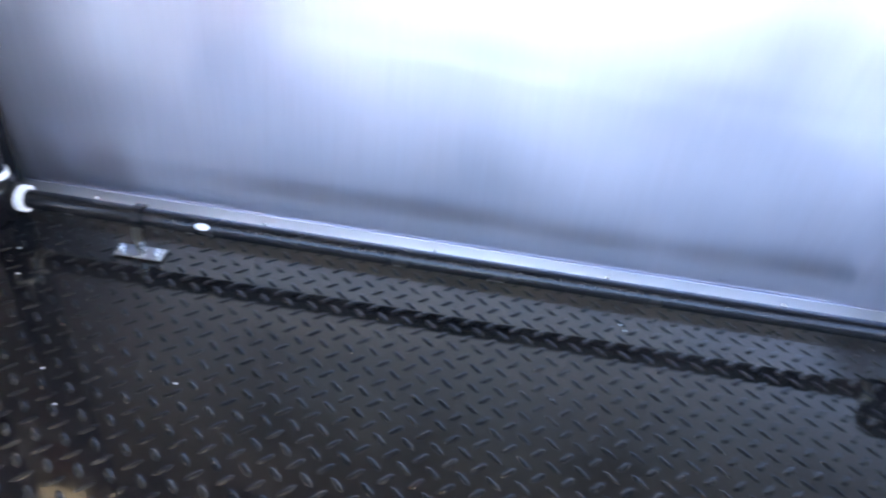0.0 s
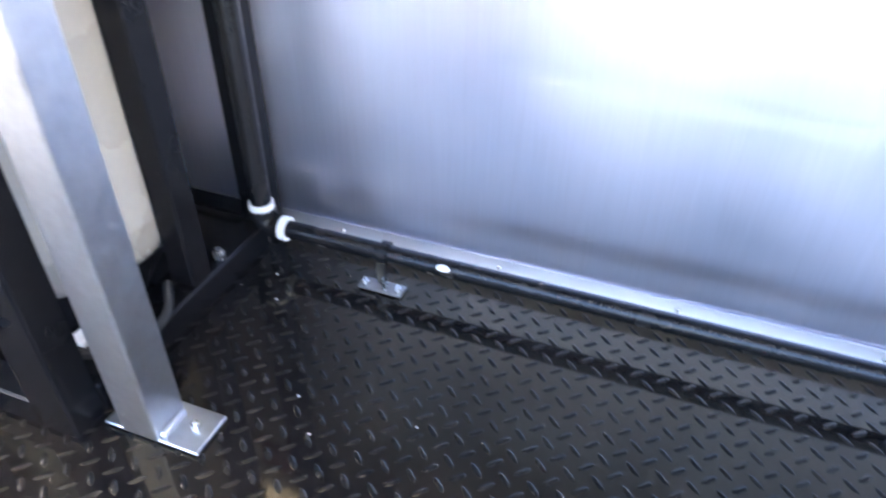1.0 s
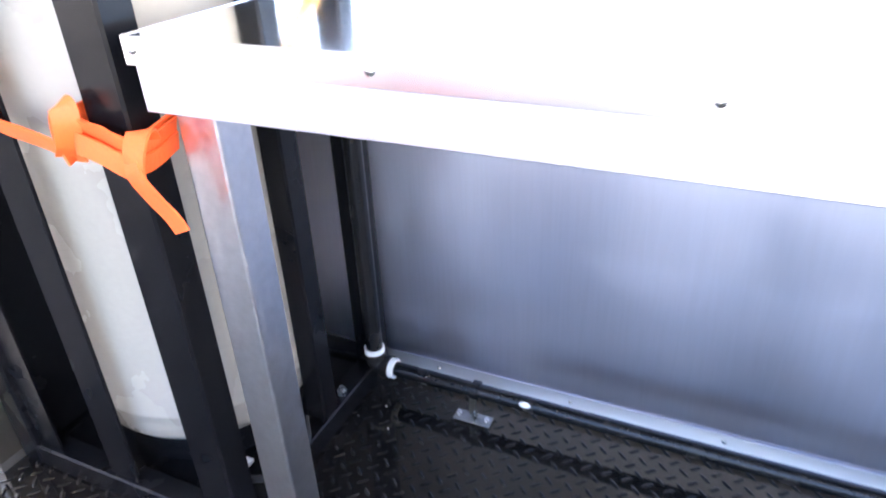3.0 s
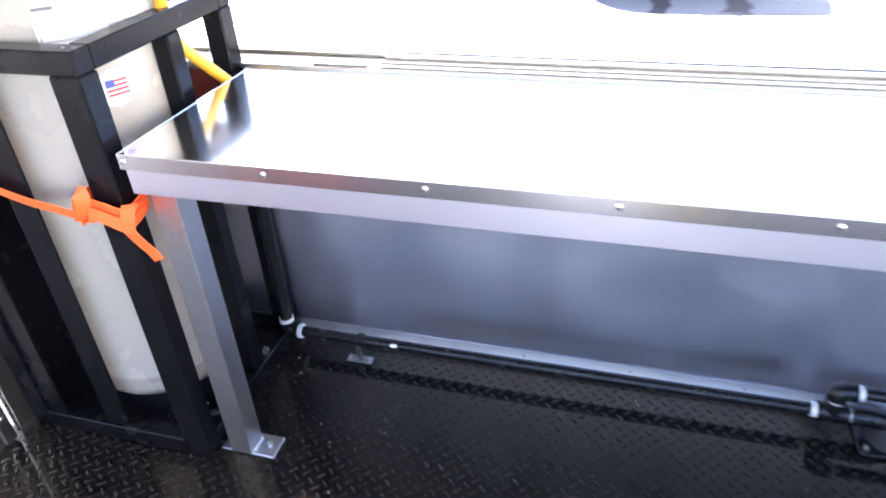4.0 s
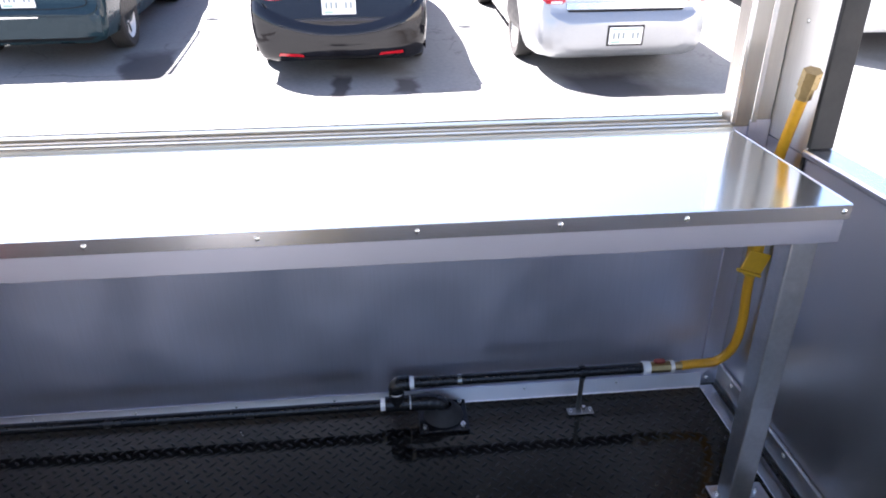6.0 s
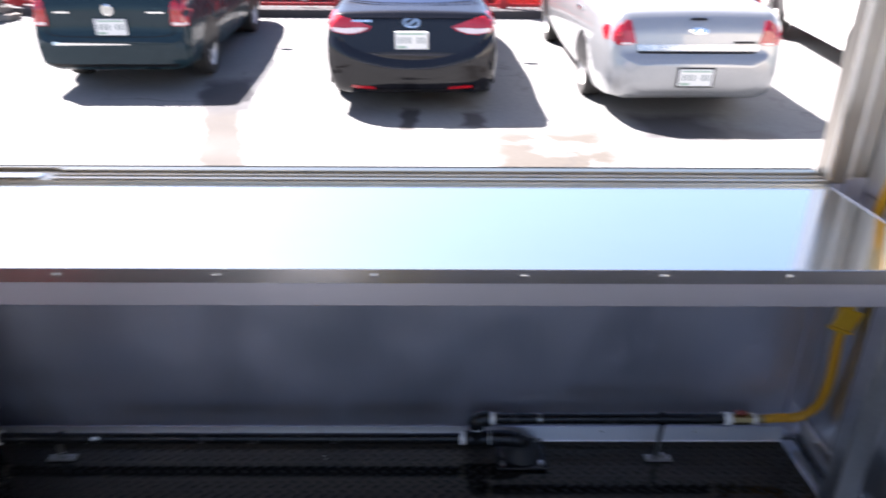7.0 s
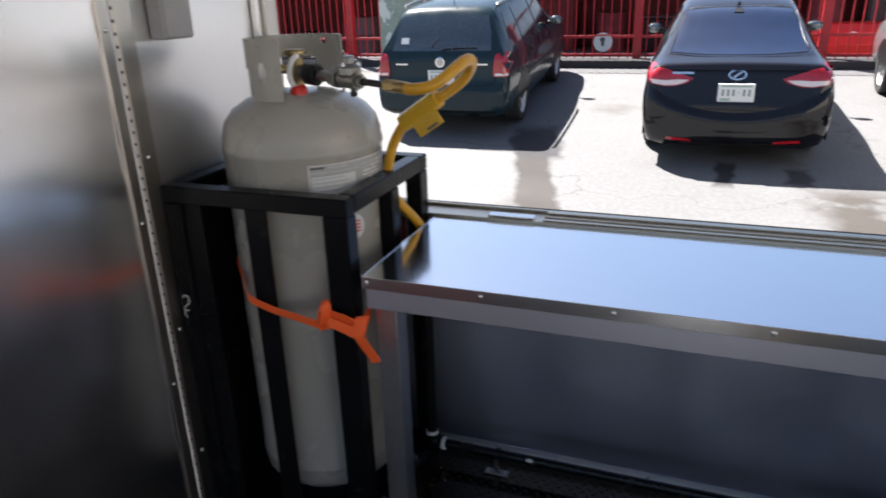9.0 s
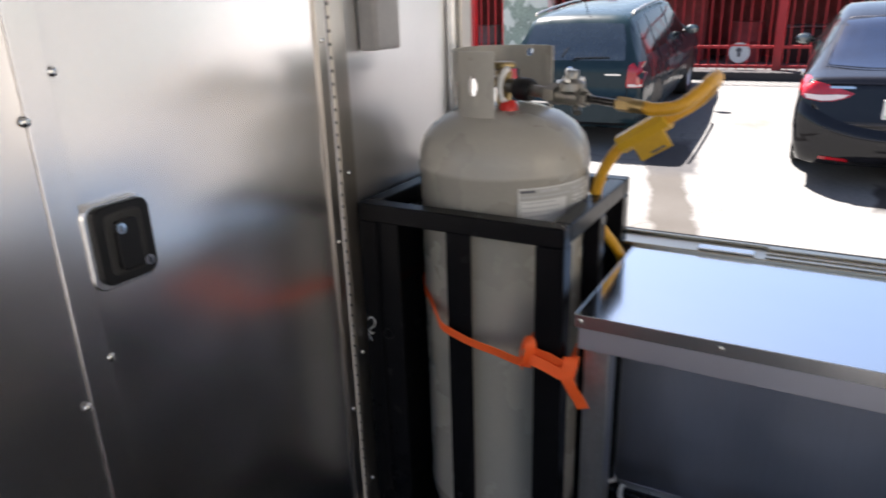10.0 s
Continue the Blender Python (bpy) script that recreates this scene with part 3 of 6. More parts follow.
    # back side, unseen: its opening and parapets are set for the light inside
    structure("wall_south", box((XW, YS - 0.05, 0.0), (-0.42, YS, ZC)), STEEL_WALL, "steel wall sheet beside the open rear side", category="wall")
    structure("wall_south_pier", box((2.08, YS - 0.05, 0.0), (XE, YS, ZC)), STEEL_WALL, "steel pier beside the open rear side", category="wall")
    # Parapets and the gap between them are added to shape light on the walls.
    for x0, x1 in ((-0.419, 0.50), (1.06, 2.079)):
        structure("wall_south_parapet", box((x0, YS - 0.05, 0.0), (x1, YS, 0.40)), STEEL_WALL, "low steel wall added on the unseen rear side to shape the light", category="wall")
    structure("wall_south_header", box((-0.42, YS - 0.05, 1.92), (2.08, YS, ZC)), STEEL_WALL, "steel header over the open rear side", category="wall")
    structure("ceiling", box((XW - 0.05, YS - 0.05, ZC), (XE + 0.05, YN + 0.05, ZC + 0.05)), CEIL, "white panel ceiling of the trailer", category="ceiling")
    # Panel out of view, added to block direct sun from table and cylinder.
    structure("window_awning", box((XW - 1.3, YN + 0.06, 1.83), (XE + 0.4, 1.09, 1.86)), ALU_DULL, "unseen hatch panel added to keep the sun off the table", category="awning")
    # strip where wall and floor meet
    base = structure("baseboard", kick_strip(XW + 0.012, 2.103), KICK_ALU, "aluminium kick strip along the foot of the wall", category="baseboard")
    for k in range(9):
        screw((0.08 + 0.255 * k, YN - 0.0065, 0.028), (0, -1, 0.25), base, 0.7)
    part("warning_label", box((-0.190, YN - 0.0035, 0.62), (-0.103, YN - 0.0012, 0.722), 0.0008), RED_LABEL, north, "faded red warning label")
    # serving window: sill track
    win = structure("window_1", box((XW + 0.036, 0.432, SILL - 0.0055), (2.049, YN + 0.055, SILL + 0.004), 0.002), TRACK, "aluminium sliding track sill of the open serving window", category="window")
    for y, w, z, x0 in ((0.440, 0.012, 0.003, 0.285), (0.461, 0.005, 0.0055, 0.285), (0.488, 0.024, 0.008, 0.285), (0.503, 0.010, 0.008, XW + 0.036)):
        part("window_track", box((x0, y, SILL + 0.0045), (2.049 if x0 > 0 else 0.284, y + w, SILL + 0.004 + z), 0.0015, segs=2), TRACK, win)
    for y, w in ((0.4535, 0.006), (0.4675, 0.019)):
        part("track_liner", box((0.285, y, SILL + 0.0045), (2.049, y + w, SILL + 0.006)), WOODEN, win, "tan liner in the track")
    part("window_stop", box((0.14, 0.440, SILL + 0.0045), (0.262, 0.472, SILL + 0.009), 0.002), ALU, win, "loose aluminium strip lying in the track")
    part("window_frame", box((XW + 0.036, YN + 0.056, SILL - 0.02), (2.054, YN + 0.062, SILL + 0.0115), 0.001), RUBBER, win, "black rubber edge seal")


def plate_x(y0, z0, y1, z1, r, x0, x1):
    """A plate with rounded corners that faces along x."""
    pts = []
    for cy, cz, a in ((y1 - r, z1 - r, 0), (y0 + r, z1 - r, 90), (y0 + r, z0 + r, 180), (y1 - r, z0 + r, 270)):
        pts += [(cy + r * math.cos(radians(a + 18 * k)), cz + r * math.sin(radians(a + 18 * k))) for k in range(6)]
    bm = bmesh.new()
    inset = 0.0015
    my, mz = (y0 + y1) / 2, (z0 + z1) / 2
    rings = [[bm.verts.new((x, my + (y - my) * f, mz + (z - mz) * f)) for y, z in pts] for x, f in ((x0, 1), (x1 - inset, 1), (x1, 1 - 2 * inset / (y1 - y0)))]
    for a, b in zip(rings, rings[1:]):
        for i in range(len(pts)):
            bm.faces.new((a[i], a[(i + 1) % len(pts)], b[(i + 1) % len(pts)], b[i]))
    bm.faces.new(rings[0][::-1])
    bm.faces.new(rings[-1])
    return bm


def build_door():
    door = thing("door_1", "closed brushed stainless steel door with a paddle latch", "door")
    tagged(door, kind="structure")
    part("panel", sheet("x", XW - 0.001, XW - 0.045, -0.648, -0.049, 0.01, 1.975, 0.0013, 1.0, (0.5, 0.24)), STEEL_DOOR, door, smooth=True)
    part("frame_strip", box((XW - 0.002, -0.654, 0.01), (XW + 0.004, -0.612, 1.975), 0.001), STEEL_DOOR, door, "steel edge strip with rivets")
    part("frame_strip", box((XW - 0.002, -0.078, 0.01), (XW + 0.004, -0.050, 1.975), 0.001), ALU_DULL, door)
    part("seam", box((XW - 0.004, -0.6585, 0.01), (XW - 0.0005, -0.6545, 1.975)), RUBBER, door, "dark gap seal")
    hinge = part("hinge", rod((XW + 0.005, -0.042, 0.02), (XW + 0.005, -0.042, 1.95), 0.0028, 10), BLACK_PLASTIC, door, "long piano hinge", smooth=True)
    bm = bmesh.new()
    for k in range(76):
        z = 0.03 + k * 0.0252
        rod((XW + 0.005, -0.042, z), (XW + 0.005, -0.042, z + 0.0185), 0.0040, 10, bm)
    part("knuckles", bm, ALU_DULL, hinge, smooth=True)
    for z in (1.245, 0.836, 0.427, 0.08):
        screw((XW + 0.004, -0.064, z), (1, 0, 0), door)
    for y, z in ((-0.608, 1.238), (-0.656, 1.181), (-0.611, 0.829), (-0.661, 0.772), (-0.608, 1.6), (-0.608, 0.4)):
        screw((XW + 0.003, y, z), (1, 0, 0), door, 1.2)
    latch = part("latch", plate_x(-0.614, 0.930, -0.512, 1.058, 0.018, XW - 0.001, XW + 0.009), ALU, door, "black paddle latch in a bright tray")
    part("tray", plate_x(-0.604, 0.937, -0.513, 1.053, 0.016, XW + 0.009, XW + 0.017), BLACK_PLASTIC, latch)
    part("rim", plate_x(-0.590, 0.950, -0.528, 1.042, 0.010, XW + 0.017, XW + 0.0185), RUBBER, latch)
    part("paddle", plate_x(-0.578, 0.956, -0.540, 1.030, 0.008, XW + 0.0185, XW + 0.026), BLACK_PLASTIC, latch)
    for y, z in ((-0.572, 1.020), (-0.536, 0.962)):
        k = part("keyway", rod((XW + 0.0185, y, z), (XW + 0.030, y, z), 0.0078, 18), CHROME, latch)
        part("slot", box((XW + 0.0295, y - 0.001, z - 0.005), (XW + 0.0305, y + 0.001, z + 0.005)), BLACK_PLASTIC, k)
    jb = thing("junction_box", "grey plastic box fixed high on the steel wall", "box")
    part("housing", box((XW + 0.0005, 0.060, 1.217), (XW + 0.042, 0.150, 1.62), 0.003), GREY_PLASTIC, jb)
    part("cover", box((XW + 0.0425, 0.063, 1.22), (XW + 0.047, 0.147, 1.617), 0.002), GREY_PLASTIC, jb)


# ---- work table ----
TABLE_L, TABLE_H, TABLE_D = 2.05, 0.742, 0.430


def foot(parent, x0, leg_x, name="leg"):
    leg = part(name, box((leg_x, 0.032, 0.006), (leg_x + 0.051, 0.082, TABLE_H - 0.012), 0.003, segs=2), GALV, parent, "square tube leg")
    plate = part("foot_plate", box((x0, 0.034, 0.0022), (x0 + 0.128, 0.092, 0.0075), 0.0012), GALV, leg)
    for x in (x0 + 0.014 if leg_x - x0 > 0.02 else x0 + 0.1, x0 + 0.104):
        bolt((x, 0.066, 0.0075), (0, 0, 1), leg, 0.8)
    bm = box((leg_x + 0.0512, 0.036, 0.0075), (leg_x + 0.059, 0.078, 0.018), 0.003)
    part("weld", bm, GALV, leg)
    return leg


def build_table():
    t = thing("work_table", "long stainless steel work table with a bright edge strip", "table")
    part("tabletop", box((0.002, 0.002, TABLE_H - 0.003), (TABLE_L - 0.002, TABLE_D, TABLE_H), 0.001), STEEL_TABLE, t)
    trim = part("edge_strip", box((0.0, -0.0025, TABLE_H - 0.026), (TABLE_L, 0.0015, TABLE_H + 0.0012), 0.0008), STEEL_TRIM, t, "polished edge strip with screws")
    part("edge_strip", box((-0.0025, 0.0016, TABLE_H - 0.026), (0.0015, TABLE_D, TABLE_H + 0.0012), 0.0008), STEEL_TRIM, t)
    part("edge_strip", box((TABLE_L - 0.0015, 0.0016, TABLE_H - 0.026), (TABLE_L + 0.0025, TABLE_D, TABLE_H + 0.0012), 0.0008), STEEL_TRIM, t)
    for x in (0.012, 0.262, 0.519, 0.788, 1.053, 1.308, 1.544, 1.759, 2.036):
        screw((x, -0.0025, TABLE_H - 0.011), (0, -1, 0), trim, 0.85)
    part("apron", box((0.006, 0.0022, TABLE_H - 0.072), (TABLE_L - 0.006, 0.006, TABLE_H - 0.004), 0.001), STEEL_BRUSHED, t, "satin steel apron")
    part("apron", box((0.006, 0.0065, TABLE_H - 0.072), (0.010, TABLE_D, TABLE_H - 0.004), 0.001), STEEL_BRUSHED, t)
    part("apron", box((TABLE_L - 0.010, 0.0065, TABLE_H - 0.072), (TABLE_L - 0.006, TABLE_D, TABLE_H - 0.004), 0.001), STEEL_BRUSHED, t)
    part("lip", box((0.010, 0.0065, TABLE_H - 0.072), (TABLE_L - 0.010, 0.022, TABLE_H - 0.069)), STEEL_BRUSHED, t)
    part("ledger", box((0.012, TABLE_D - 0.028, TABLE_H - 0.045), (TABLE_L - 0.012, TABLE_D, TABLE_H - 0.0035), 0.002), GALV, t)
    foot(t, -0.016, 0.010)
    foot(t, 1.958, 1.980)


# ---- gas line ----
PY, PZ, PZ2 = 0.393, 0.056, 0.120


def tape(x0, x1, z, parent, r=0.0165):
    return part("sealing_tape", rod((x0, PY, z), (x1, PY, z), r, 16), WHITE_TAPE, parent, "white thread sealing tape", smooth=True)


def bracket(x, z, parent):
    br = part("bracket", box((x - 0.034, PY - 0.028, 0.0022), (x + 0.034, PY - 0.002, 0.0055), 0.001), ZINC, parent, "small zinc pipe bracket")
    part("stem", sweep([(x - 0.004, PY - 0.008, 0.005), (x - 0.003, PY - 0.012, z - 0.020), (x, PY - 0.013, z - 0.008)], [(-0.006, -0.0015), (0.006, -0.0015), (0.006, 0.0015), (-0.006, 0.0015)], up=(0, 1, 0)), ZINC, br)
    bm = lathe([(0.0145, -0.006), (0.0175, -0.006), (0.0175, 0.006), (0.0145, 0.006)], 18, close=True)
    bm.transform(Matrix.Translation((x, PY, z)) @ Matrix.Rotation(radians(90), 4, "Y"))
    part("clip", bm, BLACK_PIPE, br, "dark pipe clip")
    for dx in (-0.026, 0.026):
        bolt((x + dx, PY - 0.016, 0.0055), (0, 0, 1), br, 0.65)
    part("stud", rod((x + 0.006, PY - 0.020, 0.0055), (x + 0.006, PY - 0.020, 0.024), 0.0045, 8), BOLT, br, "bright stud")


def build_gas_line():
    g = thing("gas_pipe", "black iron gas pipe run along the foot of the wall", "pipe")
    r = 0.0135
    part("pipe", rod((0.02, PY, PZ), (1.235, PY, PZ), r, 18), BLACK_PIPE, g, smooth=True)
    part("elbow", sweep(spline([(-0.020, PY, 0.086), (-0.019, PY, 0.070), (-0.010, PY, 0.058), (0.010, PY, PZ)], 6), circle(0.019, 16)), BLACK_PIPE, g, smooth=True)
    part("collar", rod((0.002, PY, PZ), (0.012, PY, PZ), 0.022, 16), BLACK_PIPE, g, smooth=True)
    part("collar", rod((-0.020, PY, 0.074), (-0.020, PY, 0.085), 0.022, 16), BLACK_PIPE, g, smooth=True)
    tape(0.012, 0.022, PZ, g, 0.019)
    part("sealing_tape", rod((-0.020, PY, 0.085), (-0.020, PY, 0.095), 0.019, 16), WHITE_TAPE, g, "white thread sealing tape", smooth=True)
    part("riser", rod((-0.020, PY, 0.092), (-0.020, PY, 0.640), 0.0155, 18), BLACK_PIPE, g, smooth=True)
    part("riser_fitting", rod((-0.020, PY, 0.640), (-0.020, PY, 0.675), 0.017, 6), BRASS, g, "brass hose fitting")
    part("paint_dab", ball((0.274, PY - 0.010, PZ + 0.006), 0.0085, None, 10, (1.3, 0.7, 0.6)), WHITE_TAPE, g, "dab of white pipe sealant", smooth=True)
    # tee, riser and the higher run
    tape(1.222, 1.234, PZ, g)
    part("tee", rod((1.234, PY, PZ), (1.296, PY, PZ), 0.020, 18), BLACK_PIPE, g, smooth=True)
    part("tee_branch", rod((1.264, PY, PZ), (1.264, PY, PZ + 0.034), 0.020, 18), BLACK_PIPE, g, smooth=True)
    part("sealing_tape", rod((1.264, PY, PZ + 0.034), (1.264, PY, PZ + 0.043), 0.0165, 16), WHITE_TAPE, g, smooth=True)
    tape(1.296, 1.306, PZ, g)
    part("elbow", sweep(spline([(1.264, PY, PZ + 0.04), (1.264, PY, PZ2 - 0.012), (1.272, PY, PZ2 - 0.003), (1.298, PY, PZ2)], 6), circle(0.020, 16)), BLACK_PIPE, g, smooth=True)
    tape(1.298, 1.309, PZ2, g)
    part("pipe", rod((1.306, PY, PZ2), (1.905, PY, PZ2), r, 18), BLACK_PIPE, g, smooth=True)
    part("mark", rod((1.42, PY, PZ2), (1.43, PY, PZ2), r + 0.0008, 14), ZINC, g)
    # stub that turns down through a floor flange
    part("stub", sweep(spline([(1.300, PY, PZ), (1.345, PY, PZ), (1.375, PY, 0.045), (1.384, PY, 0.012)], 6), circle(0.021, 16)), BLACK_PIPE, g, smooth=True)
    fl = part("floor_flange", box((1.318, PY - 0.062, 0.0022), (1.446, PY + 0.058, 0.010), 0.002), BLACK_PIPE, g, "square black floor flange")
    part("boot", lathe([(0.052, 0.0), (0.048, 0.012), (0.034, 0.026), (0.028, 0.034), (0.020, 0.034)], 20), RUBBER, fl, smooth=True).location = (1.384, PY, 0.010)
    for x, y in ((1.334, PY + 0.044), (1.430, PY + 0.044), (1.332, PY - 0.046), (1.430, PY - 0.046)):
        bolt((x, y, 0.010), (0, 0, 1), fl, 0.9)
    bracket(0.181, PZ, g)
    bracket(1.744, PZ2, g)
    part("hanger", ball((1.744, PY - 0.004, PZ2 - 0.02), 0.007), BLACK_PIPE, g)
    # shut-off valve
    tape(1.902, 1.922, PZ2, g, 0.0175)
    valve = part("valve", sweep([(1.920, PY, PZ2), (1.934, PY, PZ2), (1.940, PY, PZ2), (1.962, PY, PZ2), (1.968, PY, PZ2), (1.980, PY, PZ2)], circle(0.015, 8)), BRASS, g, "brass ball valve with a red lever")
    part("lever", box((1.932, PY - 0.008, PZ2 + 0.014), (1.962, PY + 0.008, PZ2 + 0.024), 0.004), RED_LABEL, valve, "red lever")
    tape(1.976, 1.986, PZ2, g, 0.016)
    part("nipple", rod((1.984, PY, PZ2), (2.012, PY, PZ2), 0.011, 8), BRASS, g)
    # yellow appliance hose up the corner
    h = thing("gas_hose", "yellow coated gas hose hanging in the corner with a brass end", "hose")
    part("hose", sweep(spline([(2.008, PY, PZ2), (2.045, PY, PZ2 + 0.003), (2.085, PY - 0.002, 0.126), (2.109, PY - 0.006, 0.139), (2.125, PY - 0.020, 0.180), (2.127, PY - 0.032, 0.236), (2.127, PY - 0.034, 0.285), (2.122, PY - 0.033, 0.354), (2.121, PY - 0.032, 0.45), (2.123, PY - 0.026, 0.62), (2.123, PY - 0.048, 0.74), (2.119, PY - 0.082, 0.848)], 8), circle(0.0118, 14)), YELLOW, h, smooth=True)
    part("sleeve", rod((2.121, PY - 0.033, 0.405), (2.121, PY - 0.031, 0.500), 0.0185, 8), YELLOW_TAG, h, "yellow plastic sleeve")
    tag = part("tag", box((-0.029, -0.0025, -0.026), (0.029, 0.0025, 0.026), 0.002), YELLOW_TAG, h, "yellow plastic tag")
    tag.matrix_basis = Matrix.Translation((2.114, PY - 0.055, 0.449)) @ Matrix.Rotation(radians(19), 4, "Y")
    part("tag_rib", box((-0.034, -0.0055, -0.034), (0.031, 0.0055, -0.0265), 0.002), YELLOW_TAG, tag)
    part("end_fitting", rod((2.1192, PY - 0.080, 0.842), (2.1182, PY - 0.0875, 0.866), 0.016, 6), BRASS, h, "brass end fitting")
    part("end_nut", rod((2.1182, PY - 0.0875, 0.866), (2.1165, PY - 0.099, 0.902), 0.019, 6), BRASS, h, "brass flare nut")


# ---- propane cylinder, its cage and strap ----
TX, TY, TR = -0.254, 0.232, 0.187


def build_tank():
    t = thing("propane_cylinder", "tall grey painted propane cylinder standing in a cage", "gas cylinder", at=(TX, TY, 0))
    prof = [(0.0, 0.070), (0.08, 0.073), (0.14, 0.081), (0.170, 0.094), (TR - 0.004, 0.112), (TR, 0.136), (TR, 0.150), (TR + 0.002, 0.153), (TR + 0.002, 0.161), (TR, 0.164), (TR, 0.560), (TR + 0.001, 0.565), (TR, 0.570), (TR, 0.962),
            (TR + 0.0025, 0.966), (TR + 0.0025, 0.976), (TR, 0.980), (TR - 0.001, 1.000), (TR - 0.010, 1.030), (TR - 0.030, 1.055), (TR - 0.062, 1.076), (0.085, 1.090), (0.04, 1.096), (0.0, 1.097)]
    part("shell", lathe(prof, 64), TANK_PAINT, t, smooth=True)
    part("foot_ring", lathe([(0.150, 0.034), (0.156, 0.034), (0.158, 0.105), (0.152, 0.115)], 48, close=True), BLACK_PAINT, t, "dark foot ring", smooth=True)
    # collar: a curved guard plate open towards the valve outlet
    bm = bmesh.new()
    r, th = 0.108, 0.004
    a0, a1, n = 42, 285, 162
    z0, z1 = 1.068, 1.212

    def solid(a, z):
        if ((a - 259) / 6.2) ** 2 + ((z - 1.144) / 0.021) ** 2 < 1:
            return False
        if ((a - 82) / 4.6) ** 2 + ((z - 1.197) / 0.0088) ** 2 < 1:
            return False
        if 96 < a < 186 and z < 1.160:
            return False
        if 50 < a < 94 and z < 1.100:
            return False
        if 200 < a < 238 and z < 1.150:
            return False
        return True

    zs = [z0, 1.085, 1.10, 1.112] + [1.120 + 0.004 * k for k in range(23)] + [z1]
    cells = {}

    def vert(i, k, o):
        key = (i, k, o)
        if key not in cells:
            a = radians(a0 + (a1 - a0) * i / n)
            rr = r + (th if o else 0)
            zz = zs[k]
            cells[key] = bm.verts.new((rr * math.cos(a), rr * math.sin(a), zz))
        return cells[key]

    keep = {(i, k) for i in range(n) for k in range(len(zs) - 1) if solid(a0 + (a1 - a0) * (i + 0.5) / n, (zs[k] + zs[k + 1]) / 2)}
    for i, k in keep:
        bm.faces.new((vert(i, k, 1), vert(i + 1, k, 1), vert(i + 1, k + 1, 1), vert(i, k + 1, 1)))
        bm.faces.new((vert(i, k, 0), vert(i, k + 1, 0), vert(i + 1, k + 1, 0), vert(i + 1, k, 0)))
        for (di, dk), (p, q) in {(-1, 0): ((0, 0), (0, 1)), (1, 0): ((1, 0), (1, 1)), (0, -1): ((0, 0), (1, 0)), (0, 1): ((0, 1), (1, 1))}.items():
            if (i + di, k + dk) not in keep:
                bm.faces.new((vert(i + p[0], k + p[1], 0), vert(i + q[0], k + q[1], 0), vert(i + q[0], k + q[1], 1), vert(i + p[0], k + p[1], 1)))
    collar = part("collar", bm, TANK_PAINT, t, "curved valve guard with cut-outs", smooth=True)
    # valve with hand wheel and outlet
    v = part("valve", rod((0, 0, 1.090), (0, 0, 1.165), 0.017, 12), BRASS, t, "brass service valve")
    part("bonnet", rod((0, 0, 1.165), (0, 0, 1.182), 0.012, 8), BRASS, v)
    part("hand_wheel", lathe([(0.0, 0.0), (0.022, 0.0), (0.026, 0.004), (0.026, 0.010), (0.022, 0.014), (0.0, 0.014)], 16), BRASS, v, smooth=True).location = (0, 0, 1.170)
    part("outlet", rod((0.010, -0.004, 1.135), (0.062, -0.010, 1.132), 0.015, 12), ZINC, v)
    part("relief_port", rod((-0.012, -0.010, 1.140), (-0.034, -0.026, 1.142), 0.010, 10), BRASS, v)
    part("tag_cord", sweep(spline([(0.020, -0.022, 1.172), (0.016, -0.040, 1.162), (0.014, -0.052, 1.138), (0.020, -0.056, 1.116), (0.032, -0.054, 1.104)], 6), circle(0.0065, 8)), WHITE_TAPE, v, "white dust cap cord", smooth=True)
    part("cap", lathe([(0.0, 0.0), (0.016, 0.0), (0.019, 0.004), (0.019, 0.022), (0.014, 0.028), (0.0, 0.028)], 18), RED_PLASTIC, v, "red dust cap", smooth=True).matrix_basis = Matrix.Translation((0.030, -0.050, 1.106)) @ Vector((0.35, -0.1, -1)).to_track_quat("Z", "Y").to_matrix().to_4x4()
    # labels
    def wrap(name, a_from, a_to, z_from, z_to, mat, lift, parent, label="", rad=TR):
        bm = bmesh.new()
        k = 14
        rows = []
        for z in (z_from, z_to):
            for o in (0.0, lift):
                rows.append([bm.verts.new(((rad + o) * math.cos(radians(a_from + (a_to - a_from) * i / k)), (rad + o) * math.sin(radians(a_from + (a_to - a_from) * i / k)), z)) for i in range(k + 1)])
        for a, b in ((1, 3), (0, 1), (2, 3)):
            for i in range(k):
                bm.faces.new((rows[a][i], rows[a][i + 1], rows[b][i + 1], rows[b][i]))
        return part(name, bm, mat, parent, label, smooth=True)

    lab = wrap("label", 303, 376, 0.860, 0.952, LABEL_PAPER, 0.0012, t, "printed paper warning label with a white border")
    wrap("label_border", 303, 376, 0.9495, 0.952, LABEL_WHITE, 0.0016, lab)
    wrap("label_border", 303, 303.9, 0.860, 0.949, LABEL_WHITE, 0.0016, lab)
    wrap("label_heading", 304.5, 314, 0.9425, 0.9475, LABEL_INK, 0.0018, lab)
    wrap("label_heading", 317, 331, 0.9415, 0.9475, LABEL_GREY, 0.0018, lab)
    wrap("label_block", 305, 337, 0.864, 0.926, LABEL_WHITE, 0.0015, lab)
    rnd = random.Random(12)
    for k in range(6):
        wrap("print_line", 306, 322 + rnd.uniform(0, 13), 0.920 - k * 0.0095, 0.9225 - k * 0.0095, LABEL_GREY, 0.0019, lab)
    wrap("print_line", 305, 340, 0.932, 0.9355, LABEL_GREY, 0.0018, lab)
    for k in range(9):
        a = 341 + rnd.uniform(0, 3)
